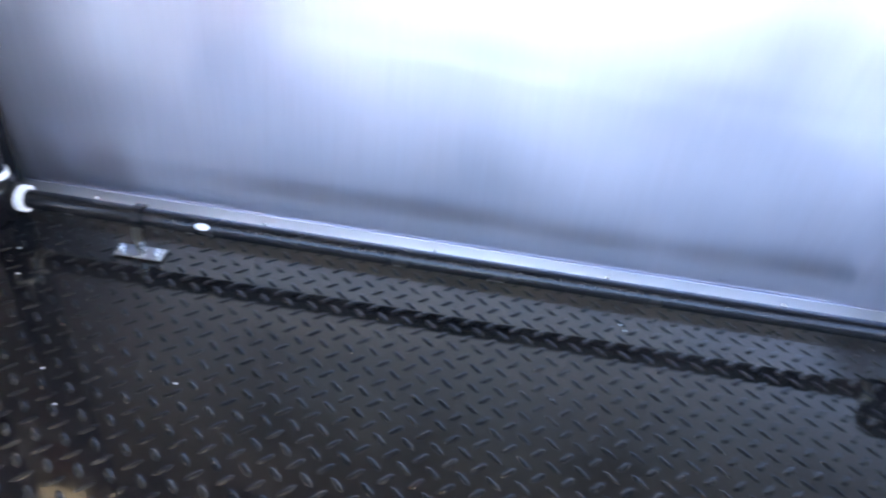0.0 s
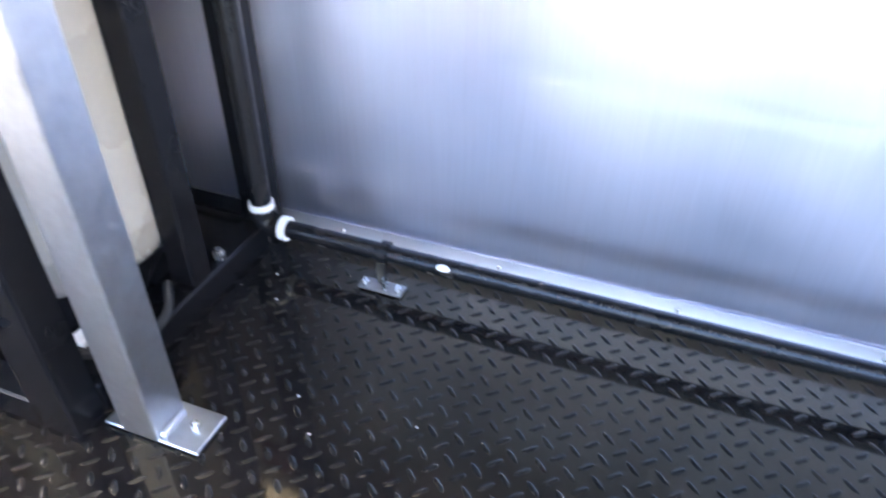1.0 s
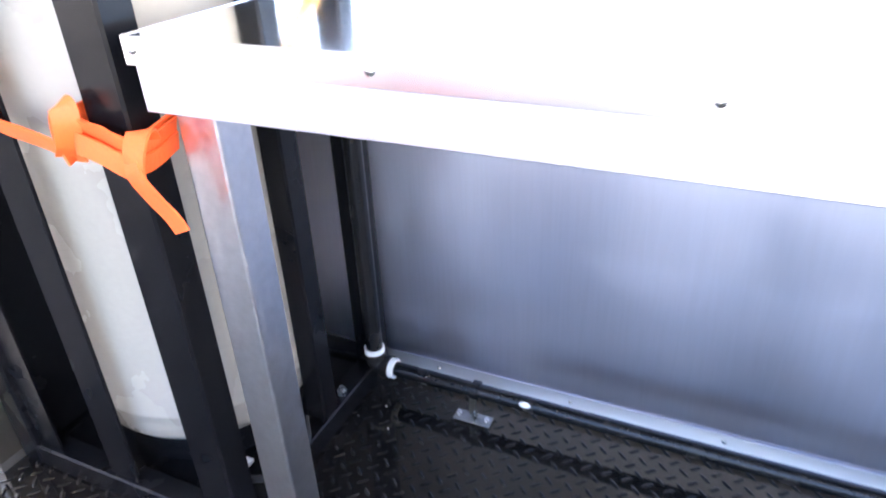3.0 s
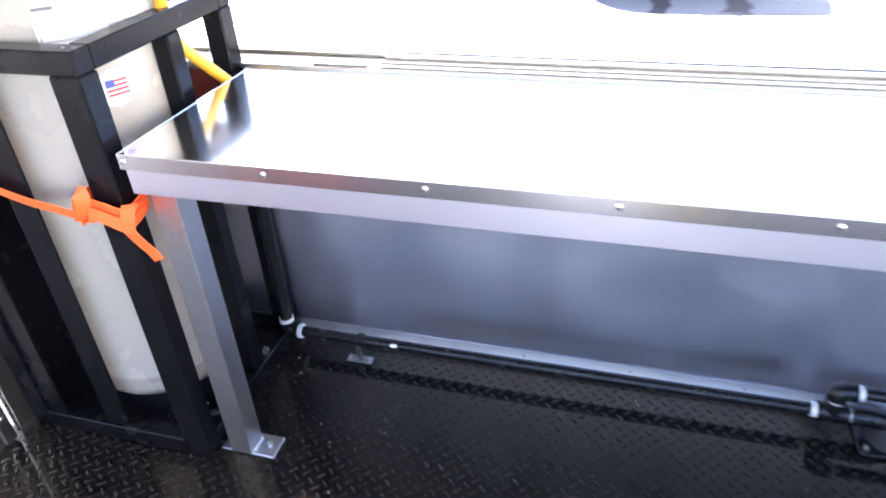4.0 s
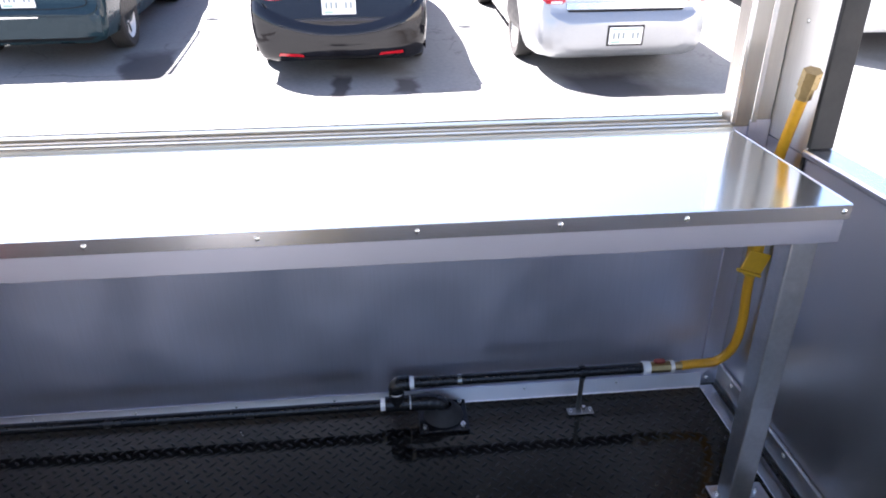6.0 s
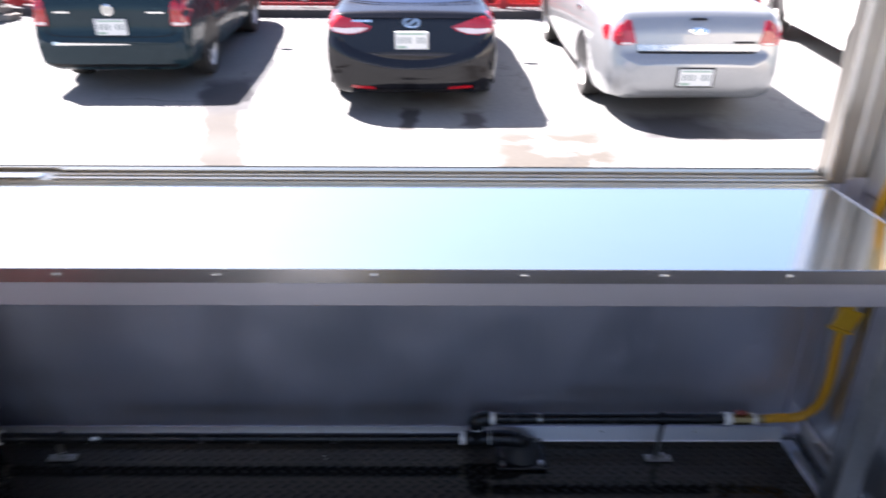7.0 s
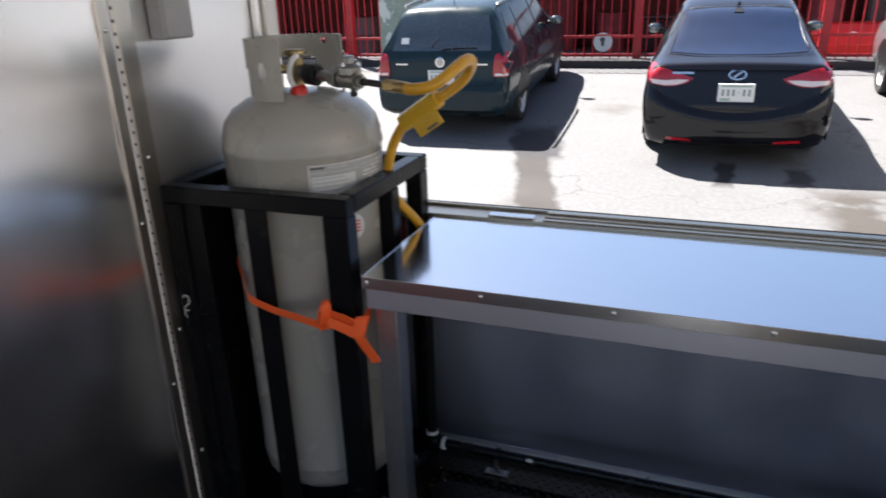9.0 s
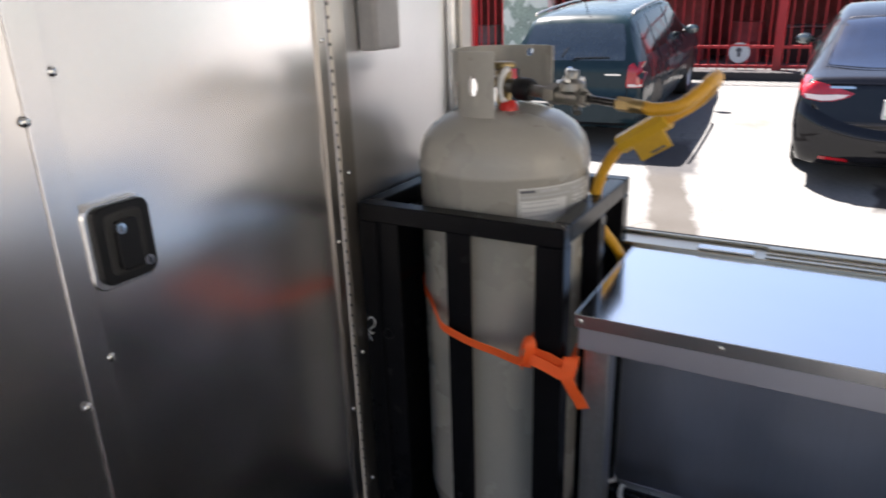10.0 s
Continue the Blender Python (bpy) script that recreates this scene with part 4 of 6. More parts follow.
        while a < 373:
            w = rnd.uniform(3, 9)
            wrap("print_line", a, min(a + w, 374), 0.936 - k * 0.0085, 0.940 - k * 0.0085, LABEL_WHITE if rnd.random() < 0.55 else LABEL_GREY, 0.0018, lab)
            a += w + 1.2
    def spot(name, a_mid, z_mid, rad, mat, lift, parent, label="", cut=None):
        bm = bmesh.new()
        rows = []
        for i in range(9):
            f = -1 + 2 * i / 8
            half = math.sqrt(max(0.0, 1 - f * f)) * rad
            row = []
            for j in range(7):
                u = half * (-1 + 2 * j / 6)
                ang = radians(a_mid) + u / TR
                row.append(bm.verts.new(((TR + lift) * math.cos(ang), (TR + lift) * math.sin(ang), z_mid + f * rad)))
            rows.append(row)
        for r0, r1 in zip(rows, rows[1:]):
            for j in range(6):
                bm.faces.new((r0[j], r0[j + 1], r1[j + 1], r1[j]))
        bmesh.ops.remove_doubles(bm, verts=bm.verts, dist=1e-5)
        return part(name, bm, mat, parent, label, smooth=True)

    st = spot("sticker", 331, 0.797, 0.034, LABEL_WHITE, 0.0012, t, "round white sticker with red and blue print")
    for k in range(4):
        wrap("print_line", 326 + (k > 1) * 5, 338, 0.784 + k * 0.008, 0.788 + k * 0.008, RED_INK, 0.0020, st)
    wrap("print_block", 326, 331, 0.800, 0.813, BLUE_INK, 0.0020, st)
    # regulator and pigtail hose
    h = thing("regulator_hose", "gas regulator with a looped yellow hose and yellow tag", "hose")
    A, B = Vector((-0.205, 0.206, 1.132)), Vector((0.098, 0.078, 1.121))
    ax = (B - A).normalized()
    on = lambda s: A + ax * s
    up = Vector((0.03, 0.0, 1.0)).normalized()
    reg = part("regulator", rod(on(0.118), on(0.172), 0.0185, 14), ZINC, h, "zinc regulator body", smooth=True)
    part("connector", lathe([(0.0, 0.0), (0.021, 0.0), (0.024, 0.005), (0.024, 0.034), (0.019, 0.042), (0.0, 0.042)], 18), BLACK_PLASTIC, reg, "black screw connector", smooth=True).matrix_basis = Matrix.Translation(on(-0.006)) @ ax.to_track_quat("Z", "Y").to_matrix().to_4x4()
    part("stem", rod(on(0.034), on(0.120), 0.0125, 12), ZINC, reg, smooth=True)
    part("hex", rod(on(0.086), on(0.112), 0.021, 6), ZINC, reg)
    part("bonnet", lathe([(0.0, 0.050), (0.011, 0.050), (0.013, 0.046), (0.013, 0.034), (0.022, 0.030), (0.026, 0.026), (0.026, 0.012), (0.018, 0.004), (0.0, 0.004)], 20), ZINC, reg, smooth=True).matrix_basis = Matrix.Translation(on(0.142)) @ up.to_track_quat("Z", "Y").to_matrix().to_4x4()
    for a in (30, 150, 270):
        bolt(on(0.142) + Vector((0.021 * math.cos(radians(a)), 0.021 * math.sin(radians(a)), 0.029)), (0, 0, 1), reg, 0.6)
    part("vent", rod(on(0.156) + Vector((0, 0, -0.01)), on(0.162) + Vector((0.004, -0.018, -0.026)), 0.008, 10), ZINC, reg)
    part("nipple", rod(on(0.170), on(0.262), 0.0075, 10), BLACK_PIPE, reg, smooth=True)
    part("ferrule", rod(on(0.170), on(0.186), 0.013, 6), ZINC, reg)
    part("nut", rod(on(0.258), on(0.288), 0.0135, 6), BRASS, reg)
    part("ferrule", rod(on(0.288), on(0.318), 0.0125, 14), BRASS, reg, smooth=True)
    line = [on(0.310), on(0.340), (0.146, 0.076, 1.128), (0.170, 0.110, 1.148), (0.181, 0.152, 1.164), (0.183, 0.190, 1.166), (0.176, 0.220, 1.150), (0.150, 0.238, 1.118), (0.115, 0.238, 1.092), (0.082, 0.240, 1.072), (0.012, 0.252, 1.026),
            (-0.028, 0.262, 0.975), (-0.048, 0.268, 0.925), (-0.054, 0.268, 0.880), (-0.045, 0.285, 0.830), (-0.022, 0.325, 0.775), (-0.014, 0.372, 0.725), (-0.020, 0.390, 0.690), (-0.020, PY, 0.672)]
    part("hose", sweep(spline(line, 7), circle(0.0118, 14)), YELLOW, h, smooth=True)
    d = Vector((-0.070, 0.012, -0.046)).normalized()
    c = Vector((0.047, 0.246, 1.050))
    part("sleeve", sweep([c - d * 0.056, c + d * 0.056], circle(0.021, 8)), YELLOW_TAG, h, "yellow plastic sleeve")
    b = box((-0.034, -0.0025, -0.034), (0.038, 0.0025, 0.004), 0.001)
    x = -d
    y = Vector((0, -1, 0)).cross(x).normalized()
    m = Matrix((x, x.cross(y).normalized() * -1, y)).transposed().to_4x4()
    b.transform(Matrix.Translation(c + Vector((0.012, -0.014, -0.012))) @ m)
    tag = part("tag", b, YELLOW_TAG, h, "yellow plastic warning tag")
    b = box((-0.006, -0.0035, -0.030), (0.026, 0.0035, -0.025))
    b.transform(Matrix.Translation(c + Vector((0.012, -0.0145, -0.012))) @ m)
    part("print_bar", b, LABEL_INK, tag)


def build_cage():
    g = thing("cylinder_cage", "black painted steel cage round the propane cylinder", "cage")
    x0, x1, y0, y1, zt = -0.500, -0.027, 0.004, 0.452, 0.905
    w = 0.045
    for x in (x0, x1 - w):
        for y in (y0, y1 - w):
            wide = 0.014 if (x > -0.3 and y < 0.1) else 0.0
            part("post", box((x - wide, y, 0.0022), (x + w, y + w, zt - 0.0405), 0.003), BLACK_PAINT, g)
    part("post", box((x1 - w + 0.006, 0.232, 0.05), (x1 - 0.001, 0.272, zt - 0.0405), 0.003), BLACK_PAINT, g)
    for z, top in ((zt - 0.040, zt), (0.0022, 0.046)):
        inset = w if z < 0.1 else 0.0
        part("rail", box((x0 + inset, y0, z), (x1 - inset, y0 + 0.040, top), 0.003), BLACK_PAINT, g)
        part("rail", box((x0 + inset, y1 - 0.040, z), (x1 - inset, y1, top), 0.003), BLACK_PAINT, g)
        part("rail", box((x0, y0 + (w if inset else 0.0402), z), (x0 + 0.040, y1 - (w if inset else 0.0402), top), 0.003), BLACK_PAINT, g)
        part("rail", box((x1 - 0.040, y0 + (w if inset else 0.0402), z), (x1, y1 - (w if inset else 0.0402), top), 0.003), BLACK_PAINT, g)
    part("bar", box((-0.284, y0 + 0.006, 0.0462), (-0.228, y0 + 0.012, zt - 0.0402), 0.001), BLACK_PAINT, g, "flat black front bar")
    part("side_sheet", box((x0 + 0.041, y0 + 0.02, 0.0465), (x0 + 0.045, y1 - 0.046, zt - 0.041)), BLACK_PAINT, g, "black sheet side")
    part("front_sheet", box((x0 + w + 0.0005, y0 + 0.010, 0.0465), (-0.405, y0 + 0.014, zt - 0.041)), BLACK_PAINT, g, "black sheet panel with a chalk mark")
    part("base_sheet", box((x0 + 0.041, y0 + 0.041, 0.028), (x1 - 0.041, y1 - 0.041, 0.0335)), BLACK_PAINT, g)
    for x, y in ((-0.042, 0.307), (-0.050, 0.12)):
        bolt((x, y, 0.0462), (0, 0, 1), g, 1.2)
    part("tie", sweep(spline([(-0.06, 0.06, 0.075), (-0.02, 0.10, 0.062), (-0.025, 0.17, 0.055), (-0.06, 0.22, 0.06)], 6), circle(0.006, 8)), RUBBER, g, "black cord tie", smooth=True)
    part("label_scrap", box((-0.125, 0.10, 0.034), (-0.098, 0.125, 0.040), 0.001), WHITE_CHIP, g, "scrap of white label")
    # chalk scribble on the sheet
    def chalk(pts):
        part("chalk_mark", sweep(spline([(x, y0 - 0.0008, z) for x, z in pts], 6), circle(0.0014, 5)), LABEL_WHITE, g, "pale chalk scribble")

    chalk([(-0.490, 0.628), (-0.482, 0.636), (-0.473, 0.630), (-0.474, 0.616), (-0.484, 0.608), (-0.490, 0.600), (-0.484, 0.594), (-0.477, 0.598)])
    chalk([(-0.492, 0.592), (-0.488, 0.582), (-0.484, 0.576)])
    part("hole_rim", lathe([(0.011, 0.0), (0.0135, 0.0), (0.0135, 0.003), (0.011, 0.003)], 18, close=True), BLACK_PLASTIC, g).matrix_basis = Matrix.Translation((-0.442, y0 + 0.0096, 0.598)) @ Matrix.Rotation(radians(90), 4, "X")


def build_rear_clutter():
    """Stand-ins on the floor by the rear side, added for red and yellow reflections in the polished edge of the table.
    """
    # Toolbox and bucket are invented shapes; only their reflected colours are wanted.
    tb = thing("toolbox", "unseen red toolbox added by the rear side as a red reflection", "toolbox", at=(-0.375, -1.40, 0.0022))
    part("body", box((-0.10, -0.17, 0.0), (0.10, 0.17, 0.20), 0.008, segs=2), RED_BOX, tb)
    part("lid", box((-0.104, -0.174, 0.202), (0.104, 0.174, 0.255), 0.014, segs=2), RED_BOX, tb)
    part("handle", sweep(spline([(0.0, -0.07, 0.255), (0.0, -0.065, 0.29), (0.0, 0.0, 0.30), (0.0, 0.065, 0.29), (0.0, 0.07, 0.255)], 6), circle(0.006, 8)), BLACK_PLASTIC, tb, "black carrying handle", smooth=True)
    for y in (-0.10, 0.10):
        part("catch", box((0.1042, y - 0.015, 0.17), (0.110, y + 0.015, 0.23), 0.002), CHROME, tb)
    bk = thing("bucket", "unseen yellow bucket added by the rear side as a yellow reflection", "bucket", at=(0.97, -1.44, 0.0022))
    part("shell", lathe([(0.0, 0.0), (0.108, 0.0), (0.112, 0.006), (0.136, 0.27), (0.146, 0.272), (0.146, 0.288), (0.133, 0.288), (0.108, 0.012), (0.0, 0.010)], 36), YELLOW_TAG, bk, smooth=True)
    part("handle", sweep(spline([(-0.146, 0.0, 0.275), (-0.12, -0.06, 0.225), (0.0, -0.152, 0.17), (0.12, -0.06, 0.225), (0.146, 0.0, 0.275)], 8), circle(0.003, 8)), ZINC, bk, "wire handle", smooth=True)


def ribbon(points, w, t, up=(0, 0, 1)):
    return sweep(points, [(-t / 2, -w / 2), (t / 2, -w / 2), (t / 2, w / 2), (-t / 2, w / 2)], up=up)


def build_strap():
    s = thing("strap", "bright orange webbing strap knotted round the cage post", "strap")
    # from behind the tank over its face, across the front bar to the corner post
    wrapped = [(TX + 0.1895 * math.cos(radians(a)), TY + 0.1895 * math.sin(radians(a)), z) for a, z in ((175, 0.70), (190, 0.69), (205, 0.683), (220, 0.678), (232, 0.673))]
    pts = wrapped + [(-0.330, 0.036, 0.668), (-0.296, 0.002, 0.655), (-0.264, -0.003, 0.645), (-0.220, -0.002, 0.632), (-0.165, -0.003, 0.624), (-0.115, -0.008, 0.618), (-0.085, -0.014, 0.622)]
    part("band", ribbon(spline(pts, 6), 0.023, 0.0022), ORANGE, s)
    # flat turn round the post, a little wrinkled
    for dz, w, dy, k in ((0.0, 0.040, 0.0, 0.0), (0.012, 0.026, -0.004, 0.004), (-0.010, 0.024, -0.007, -0.003)):
        pts = [(-0.094, 0.050, 0.648 + dz), (-0.0955, 0.012, 0.643 + dz), (-0.090, -0.004 + dy, 0.641 + dz), (-0.070, -0.006 + dy, 0.637 + dz - k), (-0.045, -0.008 + dy, 0.632 + dz), (-0.022, -0.006 + dy, 0.626 + dz - k), (-0.012, 0.006, 0.624 + dz), (-0.014, 0.050, 0.632 + dz)]
        part("wrap", ribbon(spline(pts, 6), w, 0.0024), ORANGE, s)
    # folded loop beside the post
    pts = [(-0.104, -0.008, 0.610), (-0.106, -0.014, 0.640), (-0.096, -0.018, 0.668), (-0.084, -0.020, 0.674), (-0.082, -0.022, 0.655), (-0.090, -0.020, 0.632), (-0.102, -0.016, 0.618)]
    part("loop", ribbon(spline(pts, 6), 0.026, 0.0028, (0.3, -1, 0)), ORANGE, s)
    part("fold", ribbon(spline([(-0.098, -0.010, 0.628), (-0.080, -0.018, 0.634), (-0.050, -0.0165, 0.626), (-0.020, -0.017, 0.616), (-0.004, -0.012, 0.612)], 6), 0.024, 0.0024), ORANGE, s)
    # hitch at the corner and the hanging tail
    pts = [(-0.014, -0.010, 0.602), (-0.006, -0.020, 0.618), (-0.001, -0.018, 0.640), (-0.002, -0.006, 0.652), (-0.008, 0.004, 0.640)]
    part("hitch", ribbon(spline(pts, 6), 0.030, 0.0028, (1, -0.4, 0)), ORANGE, s)
    part("tail", ribbon(spline([(-0.012, -0.016, 0.630), (-0.004, -0.0235, 0.612), (0.008, -0.018, 0.585), (0.018, -0.012, 0.565), (0.026, -0.010, 0.548)], 6), 0.026, 0.0026, (1, -0.3, 0)), ORANGE, s)


build_ground()
build_floor()
build_shell()
build_door()
build_table()
build_gas_line()
build_tank()
build_cage()
build_strap()
build_rear_clutter()

# ---- the car park outside ----
SLOPE = math.degrees(math.atan(0.08))


def loft(stations, n_between=4):
    """A car body from cross sections: y, bottom, shoulder, top, half width, half width at the top; smoothed along its length."""
    rows = []
    st = [stations[0]] + list(stations) + [stations[-1]]
    for i in range(1, len(st) - 2):
        a, b, c, d = (np.array(s, float) for s in st[i - 1:i + 3])
        for k in range(n_between):
            t = k / n_between
            m0, m1 = (c - a) * 0.5, (d - b) * 0.5
            # keep overshoot small where sections lie close together
            h = b + (c - b) * t if (c[0] - b[0]) < 0.08 else \
                (2 * t ** 3 - 3 * t ** 2 + 1) * b + (t ** 3 - 2 * t ** 2 + t) * m0 * min(1, (c[0] - b[0]) / max(1e-6, (c[0] - a[0]) / 2)) + \
                (-2 * t ** 3 + 3 * t ** 2) * c + (t ** 3 - t ** 2) * m1 * min(1, (c[0] - b[0]) / max(1e-6, (d[0] - b[0]) / 2))
            h[0] = b[0] + (c[0] - b[0]) * t
            rows.append(h)
    rows.append(np.array(stations[-1], float))
    bm = bmesh.new()
    rings = []
    for y, zb, zs, zt, hw, ht in rows:
        up = max(zt - zs, 0.002)
        half = [(0.0, zb), (hw * 0.78, zb), (hw * 0.93, zb + 0.04), (hw * 0.985, zb + 0.25 * (zs - zb)), (hw, zb + 0.5 * (zs - zb)), (hw * 0.995, zb + 0.72 * (zs - zb)),
                (hw * 0.965, zb + 0.92 * (zs - zb)), (hw * 0.94, zs), (hw * 0.94 + (ht - hw * 0.94) * 0.33, zs + up * 0.33), (hw * 0.94 + (ht - hw * 0.94) * 0.68, zs + up * 0.68), (ht + 0.0, zs + up * 0.93),
                (ht * 0.9, zt - up * 0.01), (ht * 0.6, zt + 0.008), (ht * 0.3, zt + 0.012), (0.0, zt + 0.014)]
        ring = [bm.verts.new((x, y, z)) for x, z in half] + [bm.verts.new((-x, y, z)) for x, z in half[-2:0:-1]]
        rings.append(ring)
    k = len(rings[0])
    for a, b in zip(rings, rings[1:]):
        for i in range(k):
            bm.faces.new((a[i], a[(i + 1) % k], b[(i + 1) % k], b[i]))
    bm.faces.new(rings[0])
    bm.faces.new(rings[-1][::-1])
    bmesh.ops.recalc_face_normals(bm, faces=bm.faces)
    return bm


class Body:
    """A car body that panels can be laid on."""

    def __init__(self, bm):
        from mathutils.bvhtree import BVHTree
        self.tree = BVHTree.FromBMesh(bm)

    def hit(self, a, b, view):
        if view == "rear":
            o, d = Vector((a, -3, b)), Vector((0, 1, 0))
        else:
            s = 1 if view == "right" else -1
            o, d = Vector((3 * s, a, b)), Vector((-s, 0, 0))
        p, nrm, _, _ = self.tree.ray_cast(o, d)
        return p, nrm

    def panel(self, outline, view, lift=0.004, cuts=3, depth=0.012):
        """A pane laid on the body: an outline seen from the rear (x, z) or from a side (y, z)."""
        bm = bmesh.new()
        vs = [bm.verts.new((a, b, 0)) for a, b in outline]
        bm.faces.new(vs)
        bmesh.ops.triangulate(bm, faces=bm.faces[:])
        for _ in range(cuts):
            long = [e for e in bm.edges if e.calc_length() > 0.07]
            if not long:
                break
            bmesh.ops.subdivide_edges(bm, edges=long, cuts=1, use_grid_fill=True)
            bmesh.ops.triangulate(bm, faces=[f for f in bm.faces if len(f.verts) > 4])
        last = None
        for v in bm.verts:
            p, nrm = self.hit(v.co.x, v.co.y, view)
            if p is None:
                p, nrm = last or (Vector((v.co.x, 0.3, v.co.y)) if view == "rear" else Vector((0.8, v.co.x, v.co.y)), Vector((0, -1, 0)))
            last = (p, nrm)
            v.co = p + nrm * lift
        ext = bmesh.ops.extrude_face_region(bm, geom=bm.faces[:])
        for v in ext["geom"]:
            if isinstance(v, bmesh.types.BMVert):
                v.co += (Vector((0, depth, 0)) if view == "rear" else Vector((-depth if view == "right" else depth, 0, 0)))
        return bm


def mirrored(outline):
    return [(-a, b) for a, b in reversed(outline)]


def oval(cx, cz, rx, rz, n=20):
    return [(cx + rx * math.cos(2 * math.pi * i / n), cz + rz * math.sin(2 * math.pi * i / n)) for i in range(n)]


def wheel(car, x, y, r, side, hub=0.62):
    w = part("wheel", lathe([(r * 0.66, -0.095), (r * 0.93, -0.10), (r, -0.08), (r, 0.08), (r * 0.93, 0.10), (r * 0.68, 0.095), (r * 0.66, 0.06), (r * 0.66, -0.06)], 32, close=True), TYRE, car, "black tyre on an alloy rim", smooth=True)
    w.matrix_basis = Matrix.Translation((x, y, r)) @ Matrix.Rotation(radians(90 * side), 4, "Y")
    bm = lathe([(0.0, 0.062), (r * 0.14, 0.062), (r * 0.16, 0.05), (r * 0.60, 0.045), (r * 0.67, 0.085), (r * 0.67, -0.05), (0.0, -0.05)], 32)
    part("rim", bm, RIM, w, smooth=True)
    bm = bmesh.new()
    for k in range(7):
        a = 2 * math.pi * (k + 0.5) / 7
        b = box((r * 0.22, -r * 0.065, 0.048), (r * 0.58, r * 0.065, 0.054))
        merge(bm, b, Matrix.Rotation(a, 4, "Z"))
    part("rim_opening", bm, BLACK_PLASTIC, w)
    return w


def number_plate(car, body, cx, z, w=0.305, h=0.152, surround=None):
    p, _ = body.hit(cx, z, "rear")
    y = min(body.hit(cx + dx, z + dz, "rear")[0].y for dx in (-w / 2, 0, w / 2) for dz in (-h / 2, h / 2)) - 0.006
    if surround:
        part("plate_frame", box((cx - w / 2 - 0.018, y - 0.004, z - h / 2 - 0.016), (cx + w / 2 + 0.018, y + 0.02, z + h / 2 + 0.016), 0.003), surround, car)
        y -= 0.006
    pl = part("number_plate", box((cx - w / 2, y - 0.003, z - h / 2), (cx + w / 2, y + 0.02, z + h / 2), 0.003), PLATE_WHITE, car, "white number plate with dark bars")
    for k in range(6):
        x = cx - w * 0.36 + k * w * 0.144
        part("plate_bar", box((x - w * 0.032, y - 0.005, z - h * (0.17 if k != 3 else -0.01)), (x + w * 0.032, y - 0.0035, z + h * (0.19 if k != 3 else 0.04))), PLATE_INK, pl)
    part("plate_band", box((cx - w * 0.42, y - 0.005, z + h * 0.33), (cx + w * 0.42, y - 0.0035, z + h * 0.43)), PLATE_GREEN, pl)
    part("plate_band", box((cx - w * 0.44, y - 0.005, z - h * 0.44), (cx - w * 0.16, y - 0.0035, z - h * 0.30)), PLATE_GREEN, pl)
    return pl


def mirror_pair(car, x, y, z, mat):
    for s in (-1, 1):
        m = part("door_mirror", ball((s * (x + 0.09), y, z), 0.09, None, 14, (1.1, 0.55, 0.72)), mat, car, smooth=True)
        part("mirror_glass", ball((s * (x + 0.09), y - 0.035, z), 0.078, None, 14, (1.0, 0.3, 0.72)), CAR_GLASS_LIGHT, m, smooth=True)
        part("mirror_arm", rod((s * (x - 0.03), y + 0.02, z - 0.03), (s * (x + 0.06), y + 0.01, z - 0.02), 0.022, 8), BLACK_PLASTIC, m)


def arches(car, body, hw, ys, r):
    for y in ys:
        for side, view in ((1, "right"), (-1, "left")):
            pts = [(y + r * math.cos(a), r * 0.86 + r * math.sin(a)) for a in [math.pi * i / 14 for i in range(15)]]
            pts = [(a, max(b, 0.23)) for a, b in pts]
            part("wheel_arch", body.panel(pts, view, 0.003, 2, 0.03), BLACK_PLASTIC, car)


def place(car, x, y, turn):
    car.matrix_world = pose(x, y, ground_z(y) + 0.0, SLOPE, 0, turn)


def bumper_shell(body, edge, half, bottom, steps):
    """A bumper cover laid over the tail: its top edge follows edge(x), a sloping shelf runs out from it, then the face drops to the bottom."""
    bm = bmesh.new()
    cols = []
    for i in range(33):
        x = half * math.sin(math.pi / 2 * (i / 16 - 1))
        top, col, fall = edge(abs(x)), [], 1 - 0.55 * (abs(x) / half) ** 4
        last = None
        for f, out in steps:
            z = top + (bottom + 0.05 * (abs(x) / half) ** 4 - top) * f
            p, _ = body.hit(x, z, "rear")
            p = p if p is not None else last
            last = p
            col.append(bm.verts.new((x, p.y - out * fall, z)))
        cols.append(col)
    for a, b in zip(cols, cols[1:]):
        for k in range(len(steps) - 1):
            bm.faces.new((a[k], a[k + 1], b[k + 1], b[k]))
    bmesh.ops.recalc_face_normals(bm, faces=bm.faces)
    ext = bmesh.ops.extrude_face_region(bm, geom=bm.faces[:])
    for v in ext["geom"]:
        if isinstance(v, bmesh.types.BMVert):
            v.co.y += 0.02
    bmesh.ops.recalc_face_normals(bm, faces=bm.faces)
    return bm


